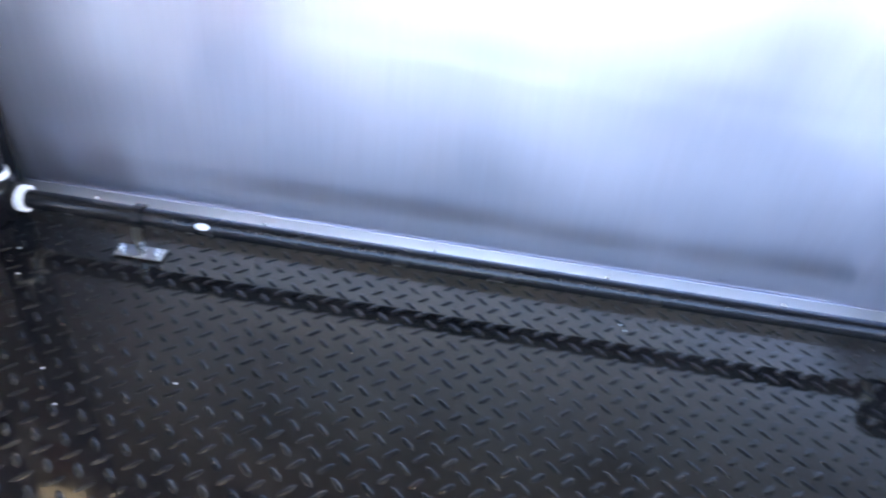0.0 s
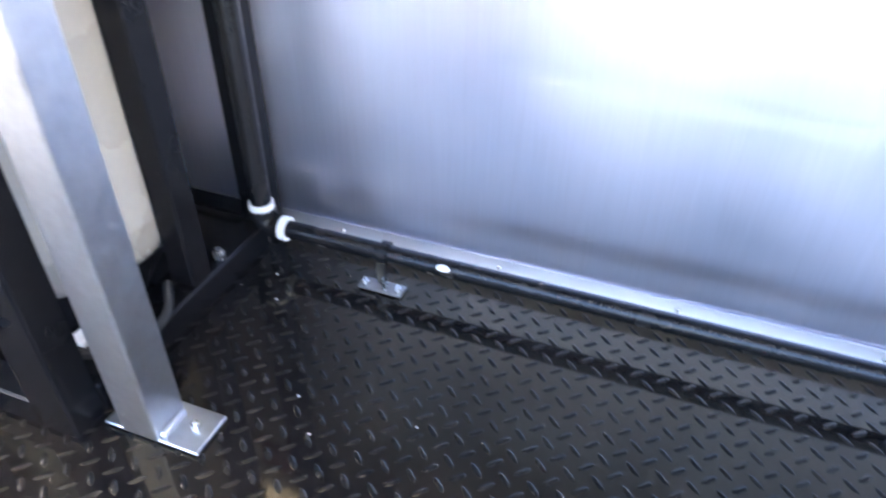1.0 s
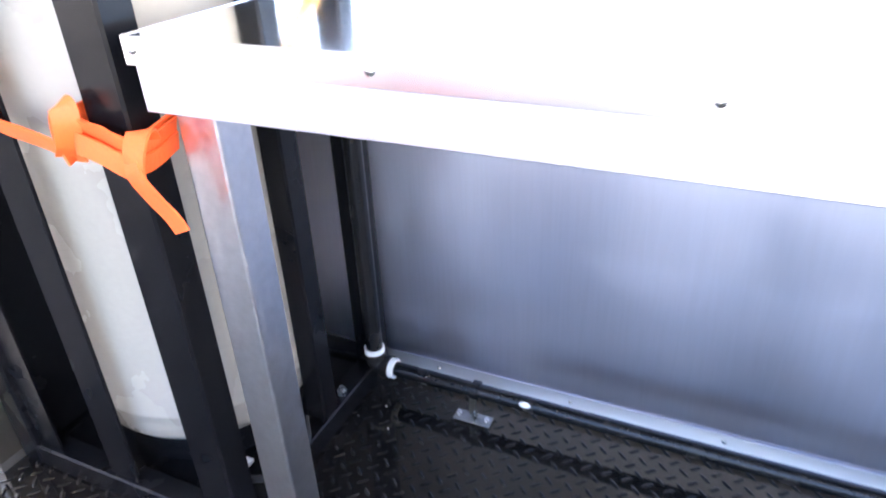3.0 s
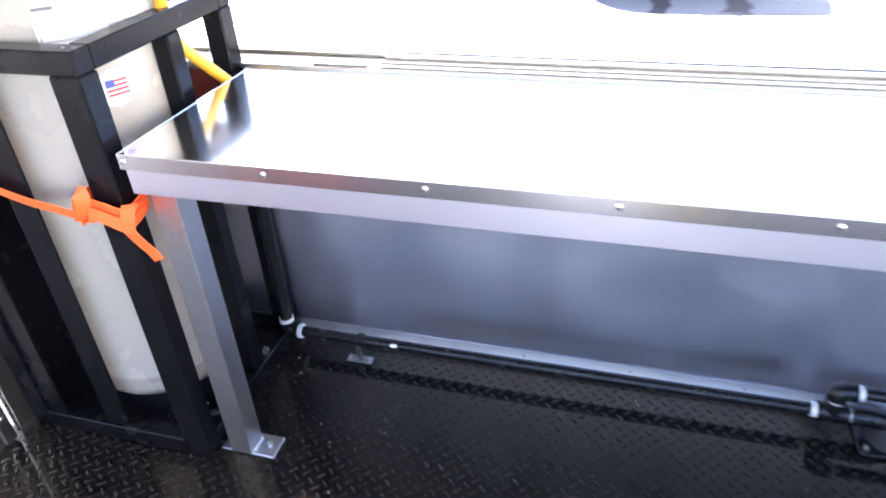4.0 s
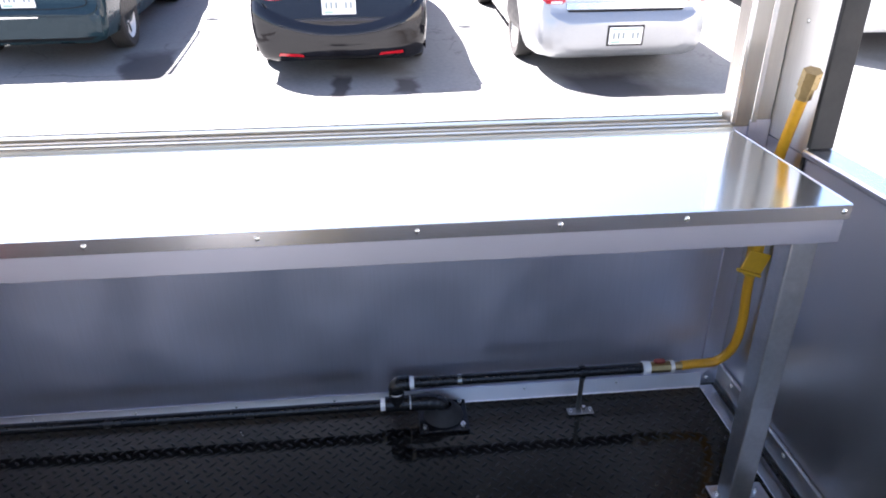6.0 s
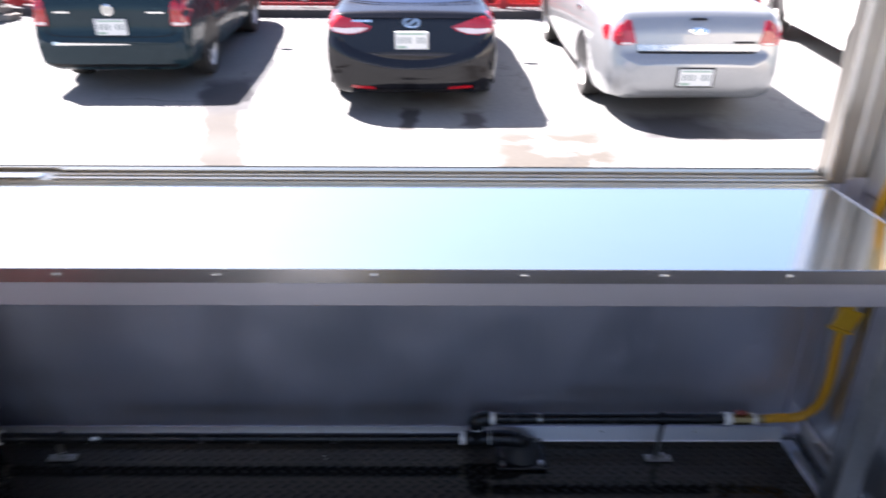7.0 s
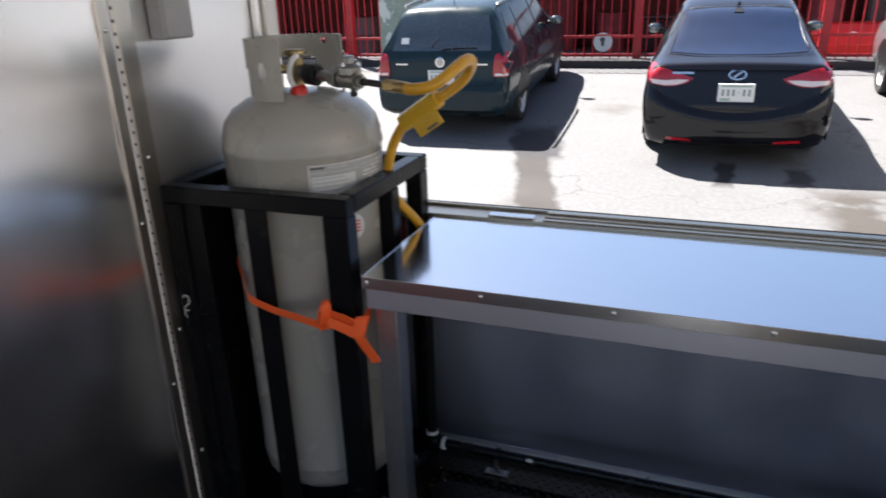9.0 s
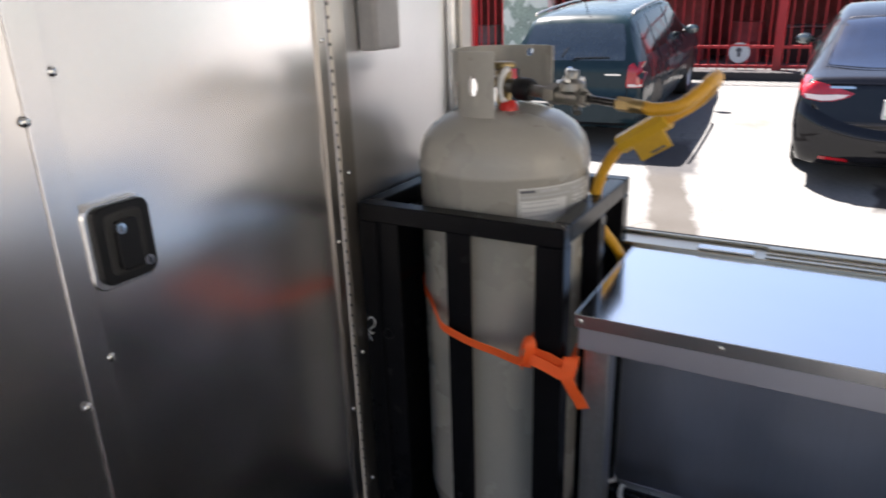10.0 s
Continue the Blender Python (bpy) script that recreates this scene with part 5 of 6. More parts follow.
def build_sedan_black():
    car = thing("car", "black four-door saloon parked nose to the red fence", "car", "parked cars")
    st = [(0.0, 0.28, 0.56, 0.60, 0.66, 0.60), (0.03, 0.22, 0.64, 0.68, 0.77, 0.72), (0.07, 0.20, 0.74, 0.80, 0.84, 0.76), (0.11, 0.19, 0.87, 0.925, 0.862, 0.75), (0.16, 0.18, 0.91, 0.982, 0.876, 0.74), (0.34, 0.18, 0.935, 1.006, 0.884, 0.71),
          (0.50, 0.18, 0.95, 1.030, 0.888, 0.685), (0.92, 0.18, 0.94, 1.165, 0.888, 0.63), (1.42, 0.18, 0.945, 1.365, 0.888, 0.58), (2.1, 0.18, 0.94, 1.435, 0.888, 0.57), (2.75, 0.18, 0.93, 1.39, 0.888, 0.56),
          (3.25, 0.18, 0.92, 1.15, 0.885, 0.60), (3.6, 0.18, 0.89, 0.96, 0.88, 0.68), (4.15, 0.19, 0.78, 0.82, 0.85, 0.66), (4.4, 0.22, 0.64, 0.67, 0.76, 0.58), (4.5, 0.32, 0.50, 0.53, 0.58, 0.45)]
    bm = loft(st)
    body = Body(bm)
    part("body", bm, PAINT_BLACK, car, smooth=True)
    rw = part("rear_window", body.panel([(-0.645, 1.042), (-0.3, 1.032), (0.3, 1.032), (0.645, 1.042), (0.60, 1.18), (0.53, 1.35), (0.25, 1.375), (-0.25, 1.375), (-0.53, 1.35), (-0.60, 1.18)], "rear"), CAR_GLASS, car, "dark sloping rear window", smooth=True)
    rim = [(-0.66, 1.034), (-0.3, 1.024), (0.3, 1.024), (0.66, 1.034), (0.615, 1.18), (0.545, 1.355), (0.25, 1.383), (-0.25, 1.383), (-0.545, 1.355), (-0.615, 1.18), (-0.66, 1.034)]
    part("window_trim", sweep(spline([body.hit(x, z, "rear")[0] + Vector((0, -0.004, 0.002)) for x, z in rim], 4), circle(0.0045, 6)), DULL_CHROME, rw, "pale seal round the rear window", smooth=True)
    part("camera_pod", body.panel([(-0.05, 1.335), (0.05, 1.335), (0.04, 1.365), (-0.04, 1.365)], "rear", 0.012), BLACK_PLASTIC, rw)
    ant = part("aerial", rod((0, 1.52, 1.40), (0, 1.44, 1.44), 0.022, 8, None, 0.004), PAINT_BLACK, car)
    lamp = [(0.85, 0.945), (0.835, 0.965), (0.78, 0.968), (0.69, 0.950), (0.55, 0.915), (0.40, 0.865), (0.45, 0.825), (0.56, 0.795), (0.66, 0.790), (0.79, 0.810), (0.85, 0.86)]
    clear = [(0.80, 0.850), (0.66, 0.845), (0.54, 0.852), (0.44, 0.850), (0.49, 0.822), (0.57, 0.802), (0.66, 0.797), (0.78, 0.817)]
    for f in (lambda o: o, mirrored):
        lp = part("tail_lamp", body.panel(f(lamp), "rear", 0.008), LAMP_RED, car, "red and clear tail lamp", smooth=True)
        part("reversing_lens", body.panel(f(clear), "rear", 0.020), LAMP_CLEAR, lp, smooth=True)
    bm = bumper_shell(body, lambda x: 0.555 + 0.235 * min(x / 0.80, 1.0) ** 2.2, 0.862, 0.225, ((0.0, 0.0), (0.02, 0.006), (0.12, 0.040), (0.20, 0.056), (0.26, 0.060), (0.50, 0.062), (0.55, 0.055), (0.62, 0.053), (0.80, 0.050), (0.94, 0.036), (1.0, 0.018)))
    tail = Body(bm)
    part("bumper", bm, PAINT_BLACK, car, "glossy black bumper with a sloping shelf", smooth=True)
    for f in (lambda o: o, mirrored):
        part("reflector", tail.panel(f([(0.37, 0.265), (0.62, 0.280), (0.61, 0.312), (0.39, 0.296)]), "rear", 0.006), LAMP_RED, car, "red bumper reflector")
    # lid lines and bumper seam
    part("lid_seam", sweep(spline([body.hit(x, z, "rear")[0] + Vector((0, -0.003, 0)) for x, z in ((-0.74, 0.77), (-0.66, 0.66), (-0.52, 0.585), (-0.25, 0.55), (0.25, 0.55), (0.52, 0.585), (0.66, 0.66), (0.74, 0.77))], 5), circle(0.005, 6)), BLACK_PLASTIC, car)
    part("spoiler_line", body.panel([(-0.62, 0.938), (0.62, 0.938), (0.60, 0.948), (-0.60, 0.948)], "rear", 0.012), PAINT_BLACK, car)
    part("bumper_valance", tail.panel([(-0.58, 0.235), (0.58, 0.235), (0.62, 0.262), (-0.62, 0.262)], "rear", 0.005), BLACK_PLASTIC, car, "matt black bumper valance")
    badge = part("badge", body.panel(oval(0, 0.900, 0.085, 0.048), "rear", 0.012), CHROME, car, "oval chrome badge")
    part("badge_field", body.panel(oval(0, 0.900, 0.068, 0.034), "rear", 0.014), PAINT_BLACK, badge)
    part("badge_stroke", body.panel([(-0.045, 0.878), (-0.020, 0.875), (0.046, 0.922), (0.020, 0.925)], "rear", 0.0155), CHROME, badge)
    part("name_bar", body.panel([(-0.60, 0.905), (-0.40, 0.905), (-0.40, 0.925), (-0.60, 0.925)], "rear", 0.012), CHROME, car, "small chrome name strip")
    number_plate(car, body, 0.0, 0.745, 0.33, 0.172)
    for view in ("right", "left"):
        part("side_window", body.panel([(0.95, 1.01), (1.85, 1.0), (1.85, 1.36), (1.45, 1.33), (1.15, 1.2)], view), CAR_GLASS_SIDE, car, smooth=True)
        part("side_window", body.panel([(1.93, 1.0), (3.0, 0.99), (2.75, 1.25), (2.4, 1.34), (1.93, 1.36)], view), CAR_GLASS_SIDE, car, smooth=True)
        part("door_handle", body.panel([(1.15, 0.83), (1.36, 0.83), (1.36, 0.86), (1.15, 0.86)], view, 0.02), CHROME, car)
    mirror_pair(car, 0.86, 2.72, 1.0, PAINT_BLACK)
    arches(car, body, 0.888, (0.86, 3.56), 0.36)
    for y in (0.86, 3.56):
        for s in (-1, 1):
            wheel(car, s * 0.778, y, 0.31, s)
    part("seat_back", box((-0.58, 1.62, 0.78), (0.58, 1.74, 1.10), 0.03), SEAT, car)
    place(car, 0.896, 6.17, 1.0)


def build_wagon():
    car = thing("car", "dark teal estate car parked nose to the red fence", "car", "parked cars")
    st = [(0.0, 0.33, 0.53, 0.555, 0.72, 0.68), (0.03, 0.28, 0.56, 0.585, 0.80, 0.76), (0.07, 0.25, 0.60, 0.66, 0.83, 0.79), (0.10, 0.24, 0.78, 0.92, 0.85, 0.79), (0.15, 0.25, 0.93, 1.02, 0.855, 0.765), (0.30, 0.24, 0.96, 1.24, 0.86, 0.665), (0.44, 0.23, 0.97, 1.42, 0.862, 0.60),
          (0.58, 0.22, 0.97, 1.475, 0.864, 0.585), (1.0, 0.21, 0.97, 1.50, 0.866, 0.585), (2.2, 0.2, 0.96, 1.49, 0.866, 0.585), (2.85, 0.2, 0.95, 1.42, 0.864, 0.57), (3.25, 0.2, 0.94, 1.17, 0.86, 0.60), (3.55, 0.2, 0.92, 0.99, 0.855, 0.68), (4.15, 0.2, 0.80, 0.84, 0.83, 0.66), (4.35, 0.24, 0.66, 0.70, 0.76, 0.60), (4.44, 0.34, 0.50, 0.54, 0.62, 0.5)]
    bm = loft(st)
    body = Body(bm)
    part("body", bm, PAINT_GREEN, car, smooth=True)
    rw = part("rear_window", body.panel([(-0.63, 1.012), (0.63, 1.012), (0.605, 1.2), (0.545, 1.385), (0.25, 1.40), (-0.25, 1.40), (-0.545, 1.385), (-0.605, 1.2)], "rear"), CAR_GLASS_GREY, car, "dark upright rear window", smooth=True)
    part("sticker", body.panel([(-0.53, 1.085), (-0.43, 1.085), (-0.43, 1.15), (-0.53, 1.15)], "rear", 0.007), PLATE_WHITE, rw, "pale window sticker")
    part("wiper", sweep(spline([body.hit(x, z, "rear")[0] + Vector((0, -0.02, 0)) for x, z in ((0.03, 1.00), (0.05, 1.035), (0.25, 1.045), (0.45, 1.048))], 4), circle(0.008, 6)), BLACK_PLASTIC, car, "rear wiper")
    part("wiper_arm", sweep([body.hit(x, z, "rear")[0] + Vector((0, -0.015, 0)) for x, z in ((-0.12, 1.05), (-0.08, 1.12), (-0.05, 1.15))], circle(0.006, 6)), BLACK_PLASTIC, car)
    lamp = [(0.84, 0.99), (0.73, 0.985), (0.685, 0.96), (0.665, 0.78), (0.67, 0.72), (0.84, 0.72)]
    for f in (lambda o: o, mirrored):
        lp = part("tail_lamp", body.panel(f(lamp), "rear", 0.010), LAMP_RED, car, "red tail lamp", smooth=True)
        part("reversing_lens", body.panel(f([(0.83, 0.76), (0.69, 0.76), (0.69, 0.730), (0.83, 0.730)]), "rear", 0.013), LAMP_CLEAR, lp)
    part("bumper", body.panel([(-0.79, 0.33), (0.79, 0.33), (0.80, 0.54), (-0.80, 0.54)], "rear", 0.012, depth=0.03), PAINT_GREEN, car, smooth=True)
    part("bumper_top", body.panel([(-0.62, 0.530), (0.20, 0.535), (0.20, 0.546), (-0.62, 0.560)], "rear", 0.014), CHROME, car, "bright bumper top edge")
    part("bumper_valance", body.panel([(-0.66, 0.29), (0.66, 0.29), (0.72, 0.325), (-0.72, 0.325)], "rear", 0.006), BLACK_PLASTIC, car)
    badge = part("badge", body.panel(oval(0, 0.885, 0.060, 0.060), "rear", 0.012), CHROME, car, "round chrome badge")
    part("badge_field", body.panel(oval(0, 0.885, 0.042, 0.042), "rear", 0.0145), ALU_DULL, badge)
    for x0, x1 in ((-0.58, -0.42), (0.42, 0.60)):
        part("name_bar", body.panel([(x0, 0.852), (x1, 0.852), (x1, 0.870), (x0, 0.870)], "rear", 0.010), CHROME, car)
    number_plate(car, body, 0.02, 0.715, 0.335, 0.170)
    part("gate_seam", sweep(spline([body.hit(x, z, "rear")[0] + Vector((0, -0.003, 0)) for x, z in ((-0.68, 0.97), (-0.655, 0.78), (-0.64, 0.63), (0.0, 0.615), (0.64, 0.63), (0.655, 0.78), (0.68, 0.97))], 5), circle(0.005, 6)), BLACK_PLASTIC, car)
    for view in ("right", "left"):
        for o in ([(0.50, 1.02), (1.05, 1.01), (1.05, 1.40), (0.68, 1.38)], [(1.13, 1.01), (2.0, 1.0), (2.0, 1.42), (1.13, 1.42)], [(2.08, 1.0), (3.05, 0.99), (2.8, 1.24), (2.55, 1.37), (2.08, 1.42)]):
            part("side_window", body.panel(o, view), CAR_GLASS_SIDE, car, smooth=True)
        for y in (1.32, 2.25):
            part("door_handle", body.panel([(y, 0.86), (y + 0.18, 0.86), (y + 0.18, 0.885), (y, 0.885)], view, 0.02), PAINT_GREEN, car)
        part("side_moulding", body.panel([(1.15, 0.55), (3.1, 0.55), (3.1, 0.60), (1.15, 0.60)], view, 0.012), BLACK_PLASTIC, car)
    for s in (-1, 1):
        part("roof_rail", sweep(spline([(s * 0.60, 0.60, 1.47), (s * 0.60, 0.72, 1.500), (s * 0.60, 1.5, 1.512), (s * 0.60, 2.3, 1.502), (s * 0.60, 2.45, 1.465)], 6), circle(0.016, 8)), ALU_DULL, car, "roof rail", smooth=True)
    part("aerial", rod((0.0, 0.78, 1.49), (0.0, 0.62, 1.68), 0.006, 6), BLACK_PLASTIC, car)
    mirror_pair(car, 0.84, 2.78, 1.03, PAINT_GREEN)
    arches(car, body, 0.866, (0.88, 3.40), 0.37)
    for y in (0.88, 3.40):
        for s in (-1, 1):
            wheel(car, s * 0.755, y, 0.315, s)
    place(car, -2.44, 6.85, 1.75)


def build_sedan_silver():
    car = thing("car", "silver four-door saloon parked nose to the red fence", "car", "parked cars")
    st = [(0.0, 0.34, 0.56, 0.59, 0.62, 0.56), (0.03, 0.28, 0.61, 0.635, 0.74, 0.68), (0.08, 0.25, 0.65, 0.69, 0.82, 0.76), (0.13, 0.23, 0.82, 0.90, 0.85, 0.73), (0.24, 0.21, 0.97, 1.06, 0.88, 0.73), (0.55, 0.20, 1.01, 1.10, 0.922, 0.72),
          (0.82, 0.2, 1.01, 1.13, 0.924, 0.70), (1.25, 0.2, 1.0, 1.32, 0.925, 0.64), (1.65, 0.2, 0.99, 1.44, 0.925, 0.60), (2.4, 0.2, 0.98, 1.49, 0.925, 0.60), (3.1, 0.2, 0.97, 1.44, 0.92, 0.59), (3.6, 0.2, 0.95, 1.18, 0.915, 0.64), (4.0, 0.2, 0.93, 1.0, 0.91, 0.72),
          (4.7, 0.21, 0.82, 0.86, 0.88, 0.7), (4.98, 0.25, 0.66, 0.7, 0.8, 0.62), (5.08, 0.34, 0.52, 0.55, 0.62, 0.5)]
    bm = loft(st)
    body = Body(bm)
    part("body", bm, PAINT_SILVER, car, smooth=True)
    part("rear_window", body.panel([(-0.665, 1.135), (0.665, 1.135), (0.60, 1.32), (0.55, 1.43), (-0.55, 1.43), (-0.60, 1.32)], "rear"), CAR_GLASS_LIGHT, car, "wide tinted rear window", smooth=True)
    lamp = [(0.825, 0.80), (0.82, 0.87), (0.77, 0.935), (0.70, 0.985), (0.66, 0.98), (0.605, 0.785), (0.64, 0.765), (0.79, 0.765)]
    for f in (lambda o: o, mirrored):
        lp = part("tail_lamp", body.panel(f(lamp), "rear", 0.009), LAMP_RED, car, "red tail lamp with round lenses", smooth=True)
        part("round_lens", body.panel(f(oval(0.685, 0.880, 0.050, 0.056)), "rear", 0.013), LAMP_RED, lp)
        part("round_lens", body.panel(f(oval(0.768, 0.845, 0.036, 0.042)), "rear", 0.013), LAMP_RED, lp)
        part("reversing_lens", body.panel(f([(0.64, 0.770), (0.75, 0.770), (0.745, 0.787), (0.64, 0.787)]), "rear", 0.012), LAMP_CLEAR, lp)
    for view in ("right", "left"):
        part("tail_lamp", body.panel([(0.22, 0.79), (0.28, 0.80), (0.38, 0.87), (0.33, 0.92), (0.25, 0.93), (0.22, 0.90)], view, 0.008), LAMP_RED, car, "red tail lamp with round lenses", smooth=True)
    part("chrome_strip", body.panel([(-0.595, 0.715), (0.595, 0.715), (0.60, 0.772), (-0.60, 0.772)], "rear", 0.012), DULL_CHROME, car, "chrome strip across the boot lid", smooth=True)
    part("lid_gap", body.panel([(-0.57, 0.688), (0.57, 0.688), (0.59, 0.708), (-0.59, 0.708)], "rear", 0.004), BLACK_PLASTIC, car, "dark gap over the bumper")
    part("boot_handle", body.panel([(-0.085, 0.985), (0.085, 0.985), (0.07, 1.005), (-0.07, 1.005)], "rear", 0.008), BLACK_PLASTIC, car)
    part("badge", body.panel([(-0.085, 0.882), (-0.035, 0.882), (-0.035, 0.866), (0.035, 0.866), (0.035, 0.882), (0.085, 0.882), (0.098, 0.908), (0.035, 0.908), (0.035, 0.924), (-0.035, 0.924), (-0.035, 0.908), (-0.098, 0.908)], "rear", 0.012), CHROME, car, "chrome emblem")
    part("name_bar", body.panel([(0.36, 0.782), (0.57, 0.782), (0.57, 0.800), (0.36, 0.800)], "rear", 0.010), BLACK_PLASTIC, car)
    number_plate(car, body, 0.0, 0.475, 0.335, 0.165, surround=BLACK_PLASTIC)
    for view in ("right", "left"):
        for o in ([(1.1, 1.05), (2.0, 1.04), (2.0, 1.41), (1.6, 1.38), (1.3, 1.25)], [(2.1, 1.04), (3.3, 1.03), (3.05, 1.3), (2.7, 1.40), (2.1, 1.41)]):
            part("side_window", body.panel(o, view), CAR_GLASS_SIDE, car, smooth=True)
        for y in (1.35, 2.35):
            part("door_handle", body.panel([(y, 0.88), (y + 0.2, 0.88), (y + 0.2, 0.91), (y, 0.91)], view, 0.02), CHROME, car)
    mirror_pair(car, 0.90, 3.05, 1.05, PAINT_SILVER)
    arches(car, body, 0.925, (1.10, 3.90), 0.38)
    for y in (1.10, 3.90):
        for s in (-1, 1):
            wheel(car, s * 0.800, y, 0.325, s)
    place(car, 3.70, 5.85, 0.5)


def build_van():
    car = thing("van", "white van parked beyond the silver car", "van", "parked cars")
    st = [(0.0, 0.34, 0.9, 1.0, 0.78, 0.72), (0.06, 0.28, 1.0, 1.75, 0.86, 0.74), (0.25, 0.26, 1.05, 1.9, 0.89, 0.74), (1.5, 0.25, 1.05, 1.93, 0.9, 0.75), (3.2, 0.25, 1.05, 1.9, 0.9, 0.74), (3.7, 0.25, 1.0, 1.5, 0.89, 0.68), (4.1, 0.25, 0.98, 1.1, 0.88, 0.7), (4.6, 0.27, 0.8, 0.86, 0.83, 0.65), (4.75, 0.4, 0.6, 0.65, 0.7, 0.55)]
    bm = loft(st)
    body = Body(bm)
    part("body", bm, PAINT_WHITE, car, smooth=True)
    for view in ("right", "left"):
        for o in ([(0.4, 1.12), (1.7, 1.12), (1.7, 1.65), (0.45, 1.65)], [(1.85, 1.12), (3.4, 1.1), (3.15, 1.55), (1.85, 1.65)]):
            part("side_window", body.panel(o, view), CAR_GLASS_SIDE, car, smooth=True)
        part("side_moulding", body.panel([(0.3, 0.62), (3.9, 0.62), (3.9, 0.67), (0.3, 0.67)], view, 0.014), PAINT_WHITE, car)
        part("door_seam", body.panel([(1.76, 0.35), (1.775, 0.35), (1.775, 1.0), (1.76, 1.0)], view, 0.004), BLACK_PLASTIC, car)
        part("door_handle", body.panel([(1.9, 0.86), (2.1, 0.86), (2.1, 0.89), (1.9, 0.89)], view, 0.02), BLACK_PLASTIC, car)
    part("rear_window", body.panel([(-0.62, 1.15), (0.62, 1.15), (0.6, 1.62), (-0.6, 1.62)], "rear"), CAR_GLASS_SIDE, car, smooth=True)
    for f in (lambda o: o, mirrored):
        part("tail_lamp", body.panel(f([(0.72, 0.75), (0.83, 0.75), (0.82, 1.1), (0.74, 1.1)]), "rear", 0.010), LAMP_RED, car)
    arches(car, body, 0.9, (0.95, 3.75), 0.40)
    for y in (0.95, 3.75):
        for s in (-1, 1):
            wheel(car, s * 0.81, y, 0.34, s)
    place(car, 7.0, 6.4, -4.0)


# ---- fence, stone wall and the yard behind ----
FY = 11.75


def build_fence():
    f = thing("fence", "red painted steel bar fence behind the cars", "fence")
    z0 = ground_z(FY) + 0.10
    me = None
    for k in range(170):
        x = -13.0 + k * 0.155
        if me is None:
            ob = part("bar", box((-0.009, -0.009, 0), (0.009, 0.009, 1.52)), FENCE_RED, f)
            me = ob.data
        else:
            ob = new("bar", me)
            ob.parent = f
        ob.location = (x, FY, z0)
    for x in (-12.0, -9.1, -6.2, -3.4, -0.60, 2.3, 5.2, 8.1, 11.0):
        part("post", box((x - 0.07, FY - 0.07, z0 - 0.02), (x + 0.07, FY + 0.07, z0 + 1.6), 0.008), FENCE_RED, f)
    for z in (0.03, 0.345, 1.42):
        part("rail", box((-13.1, FY - 0.03, z0 + z), (13.1, FY - 0.010, z0 + z + 0.05), 0.004), FENCE_RED, f)
    sign = thing("sign", "round white metal sign with a dark figure shape", "sign")
    sx, sz = -1.19, 0.372
    part("disc", rod((sx, FY - 0.032, sz), (sx, FY - 0.036, sz), 0.165, 32), PLATE_WHITE, sign)
    part("shape", box((sx - 0.03, FY - 0.042, sz - 0.065), (sx + 0.02, FY - 0.037, sz + 0.035), 0.004), LABEL_INK, sign)
    part("shape", ball((sx - 0.008, FY - 0.0385, sz + 0.045), 0.048, None, 14, (1.0, 0.05, 0.85)), LABEL_INK, sign)
    part("band", box((sx - 0.13, FY - 0.042, sz + 0.105), (sx + 0.13, FY - 0.037, sz + 0.135), 0.002), RED_INK, sign)
    structure("kerb", box((-14, FY - 0.42, ground_z(FY) - 0.06), (14, FY + 0.25, ground_z(FY) + 0.10), 0.01), KERB, "dark kerb under the fence", category="kerb")


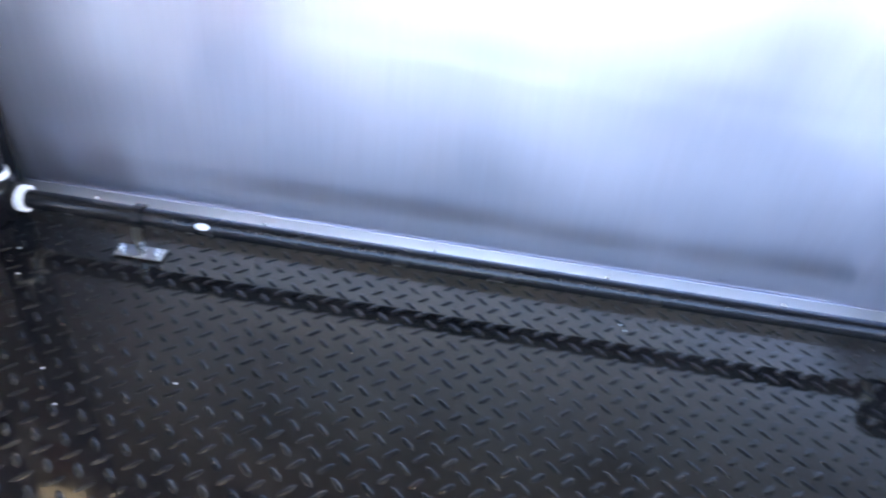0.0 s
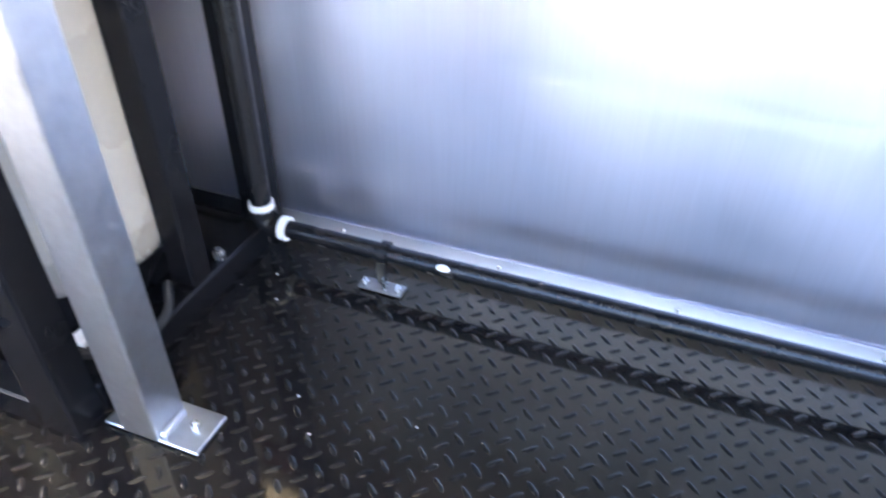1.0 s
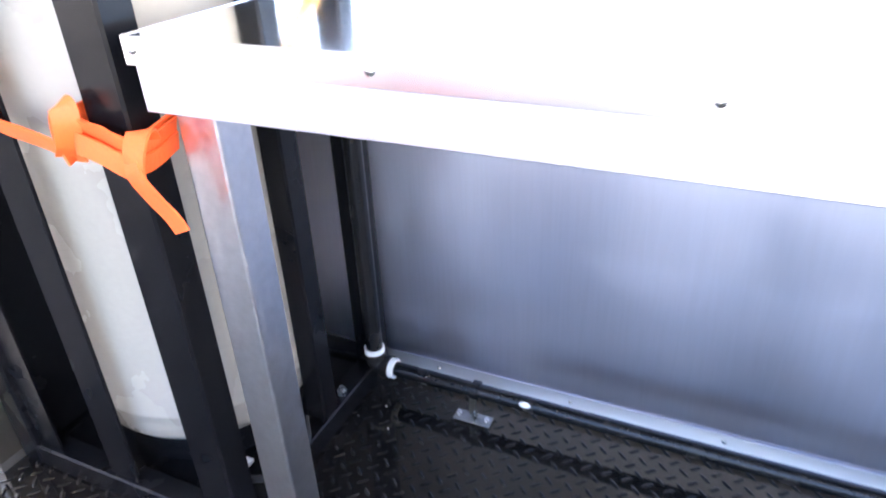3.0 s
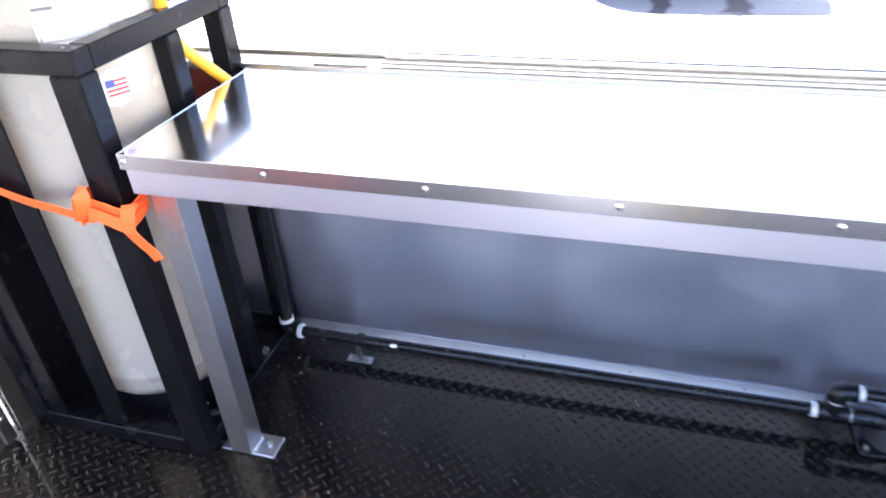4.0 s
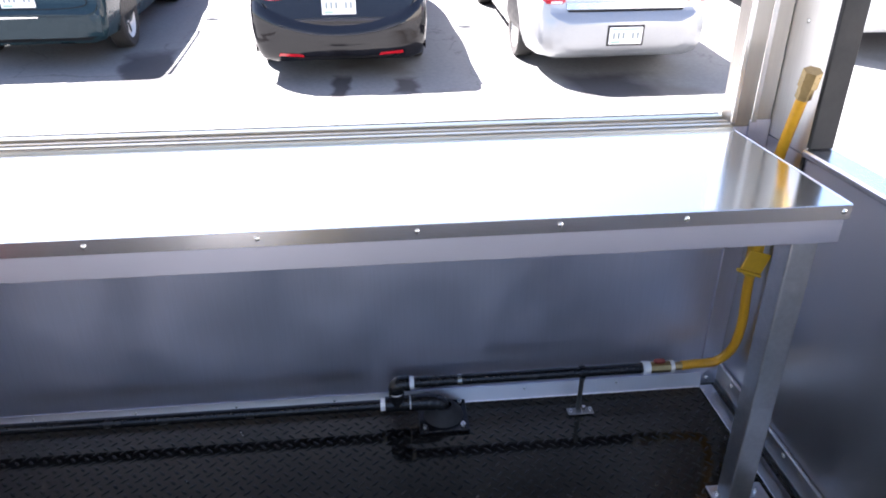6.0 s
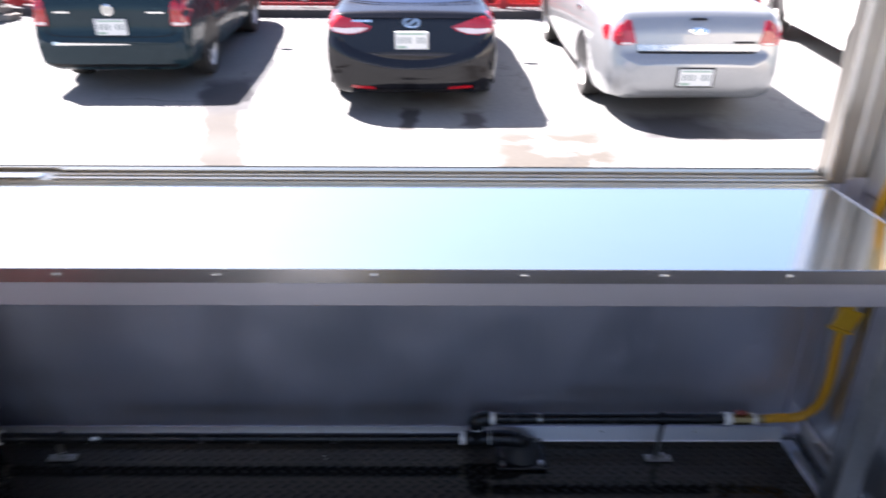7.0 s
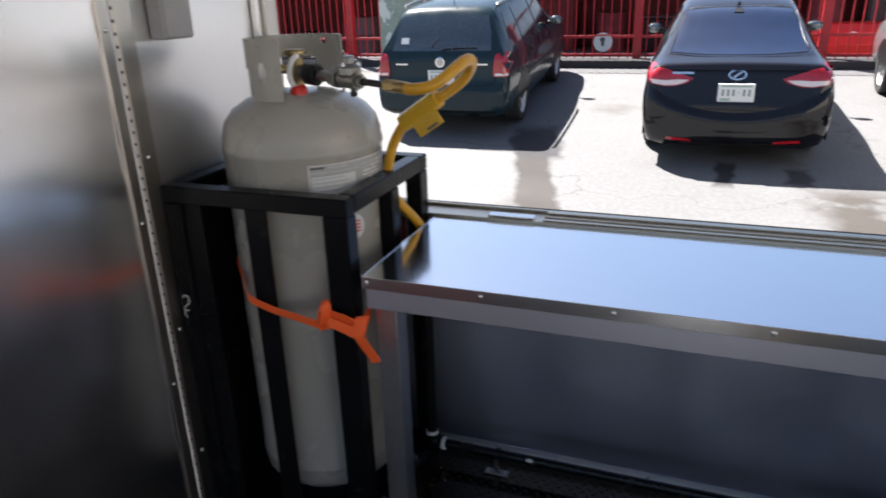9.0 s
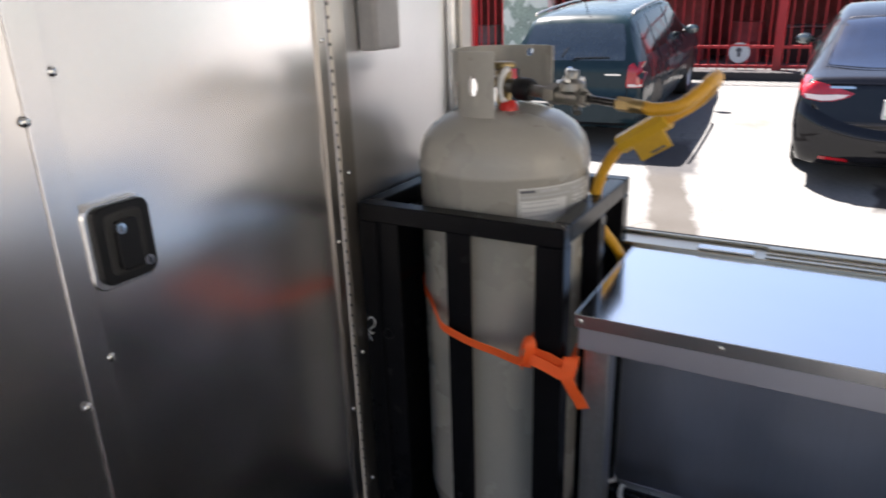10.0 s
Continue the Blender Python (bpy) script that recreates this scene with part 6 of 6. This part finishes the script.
def build_yard():
    structure("backdrop", box((-24, 15.6, -0.4), (24, 15.9, 1.40)), DARK_RED, "dark red shed wall behind the fence", category="wall")
    # Low roof kept out of view, added to shade the stock below it.
    structure("shed_roof", box((-24, 12.9, 1.401), (24, 16.0, 1.45)), DARK_STUFF, "unseen low roof added to shade the yard", category="roof")
    rnd = random.Random(4)
    tones = [DARK_STUFF, DARK_RED, DARK_RED, RUBBER, BLACK_PLASTIC, DARK_STUFF]
    x = -12.0
    while x < 11.5:
        w, h, d = rnd.uniform(0.35, 1.0), rnd.uniform(0.35, 1.35), rnd.uniform(0.4, 0.9)
        y = rnd.uniform(13.2, 14.6)
        kind = rnd.random()
        t = thing("crate" if kind < 0.55 else "drum", "dark stacked stock behind the fence" if kind < 0.55 else "dark metal drum behind the fence", "crate" if kind < 0.55 else "drum", "stock in the yard", at=(x, y, ground_z(y) + 0.0))
        m = tones[rnd.randrange(len(tones))]
        if kind < 0.55:
            part("side", box((-w / 2, -d / 2, 0.001), (w / 2, d / 2, h), 0.02), m, t)
            part("lid", box((-w / 2 - 0.02, -d / 2 - 0.02, h + 0.001), (w / 2 + 0.02, d / 2 + 0.02, h + 0.05), 0.01), tones[rnd.randrange(len(tones))], t)
            for k in range(3):
                part("batten", box((-w / 2 + w * (0.1 + 0.35 * k), -d / 2 - 0.02, 0.02), (-w / 2 + w * (0.2 + 0.35 * k), -d / 2 - 0.001, h - 0.02)), m, t)
        else:
            r = min(w, 0.6) / 2
            part("shell", lathe([(0, 0.001), (r, 0.001), (r + 0.01, 0.02), (r, 0.04), (r, h * 0.5), (r + 0.012, h * 0.5 + 0.02), (r, h * 0.5 + 0.04), (r, h - 0.02), (r + 0.01, h), (r - 0.02, h), (0, h - 0.02)], 20), m, t, smooth=True)
        x += w + rnd.uniform(-0.1, 0.35)
    # bright machine body seen through the bars
    mc = thing("machine", "bright red machine body standing behind the fence", "machine", at=(2.75, 12.7, ground_z(12.7)))
    bm = bmesh.new()
    prof = [(-0.30, 0.06), (0.30, 0.06), (0.30, 0.50), (0.18, 0.58), (-0.12, 0.56), (-0.26, 0.44), (-0.32, 0.22)]
    ends = [[bm.verts.new((x, y, z)) for y, z in prof] for x in (-0.55, 0.55)]
    for k in range(len(prof)):
        bm.faces.new((ends[0][k], ends[0][(k + 1) % len(prof)], ends[1][(k + 1) % len(prof)], ends[1][k]))
    bm.faces.new(ends[0][::-1])
    bm.faces.new(ends[1])
    bmesh.ops.bevel(bm, geom=bm.edges[:], offset=0.025, segments=2, affect="EDGES", profile=0.5)
    part("cabinet", bm, RED_PLASTIC, mc)
    for x in (-0.45, 0.45):
        part("foot", box((x - 0.06, -0.25, 0.001), (x + 0.06, 0.25, 0.059)), BLACK_PLASTIC, mc)
    part("lamp", ball((0.05, -0.30, 0.40), 0.055, None, 12, (1.4, 0.4, 0.7)), PLATE_WHITE, mc)
    # painted pillar
    structure("pillar", box((-5.40, 11.42, -0.02), (-4.50, 11.80, 1.9), 0.01), MURAL, "pillar painted with a pale graffiti mural", category="wall")


def build_facade():
    """Sunlit building on the far side of the lot, beyond the end window; unseen, added to bounce light inside."""
    # Stays out of view; its pale face sends warm sunlight into the trailer.
    f = structure("facade", box((11.5, -16, ground_z(-2)), (11.9, 3.0, 5.2), 0.02), FACADE, "unseen cream rendered facade added to bounce light into the trailer", category="wall")
    part("plinth", box((11.46, -16, ground_z(-2)), (11.499, 3.0, 0.0)), CONCRETE_BLOCK, f)
    for y in (-14, -9, -4, 1):
        part("pilaster", box((11.4, y - 0.3, 0.001), (11.499, y + 0.3, 5.19), 0.01), FACADE, f)


def build_stone_wall():
    w = thing("stone_wall", "low dry wall of rough grey stone blocks", "wall")
    rnd = random.Random(9)
    y0 = 10.95
    for row in range(3):
        x = -11.6 + rnd.uniform(0, 0.2)
        z = ground_z(y0) + row * 0.128
        end = -5.86 - row * 0.16
        while x < end:
            l, h = rnd.uniform(0.22, 0.68), rnd.uniform(0.10, 0.135)
            b = box((x, y0 - 0.17 + rnd.uniform(-0.05, 0.04), z + 0.001), (min(x + l, end + 0.15) - 0.015, y0 + 0.20, z + h), 0.034, segs=2)
            for v in b.verts:
                v.co += Vector((rnd.uniform(-1, 1), rnd.uniform(-1, 1), rnd.uniform(-0.7, 0.5))) * 0.016
                v.co.z = max(v.co.z, ground_z(y0) + 0.001)
            part("stone", b, CONCRETE_BLOCK, w, smooth=True)
            x += l


build_wagon()
build_sedan_black()
build_sedan_silver()
build_van()
build_fence()
build_yard()
build_stone_wall()
build_facade()
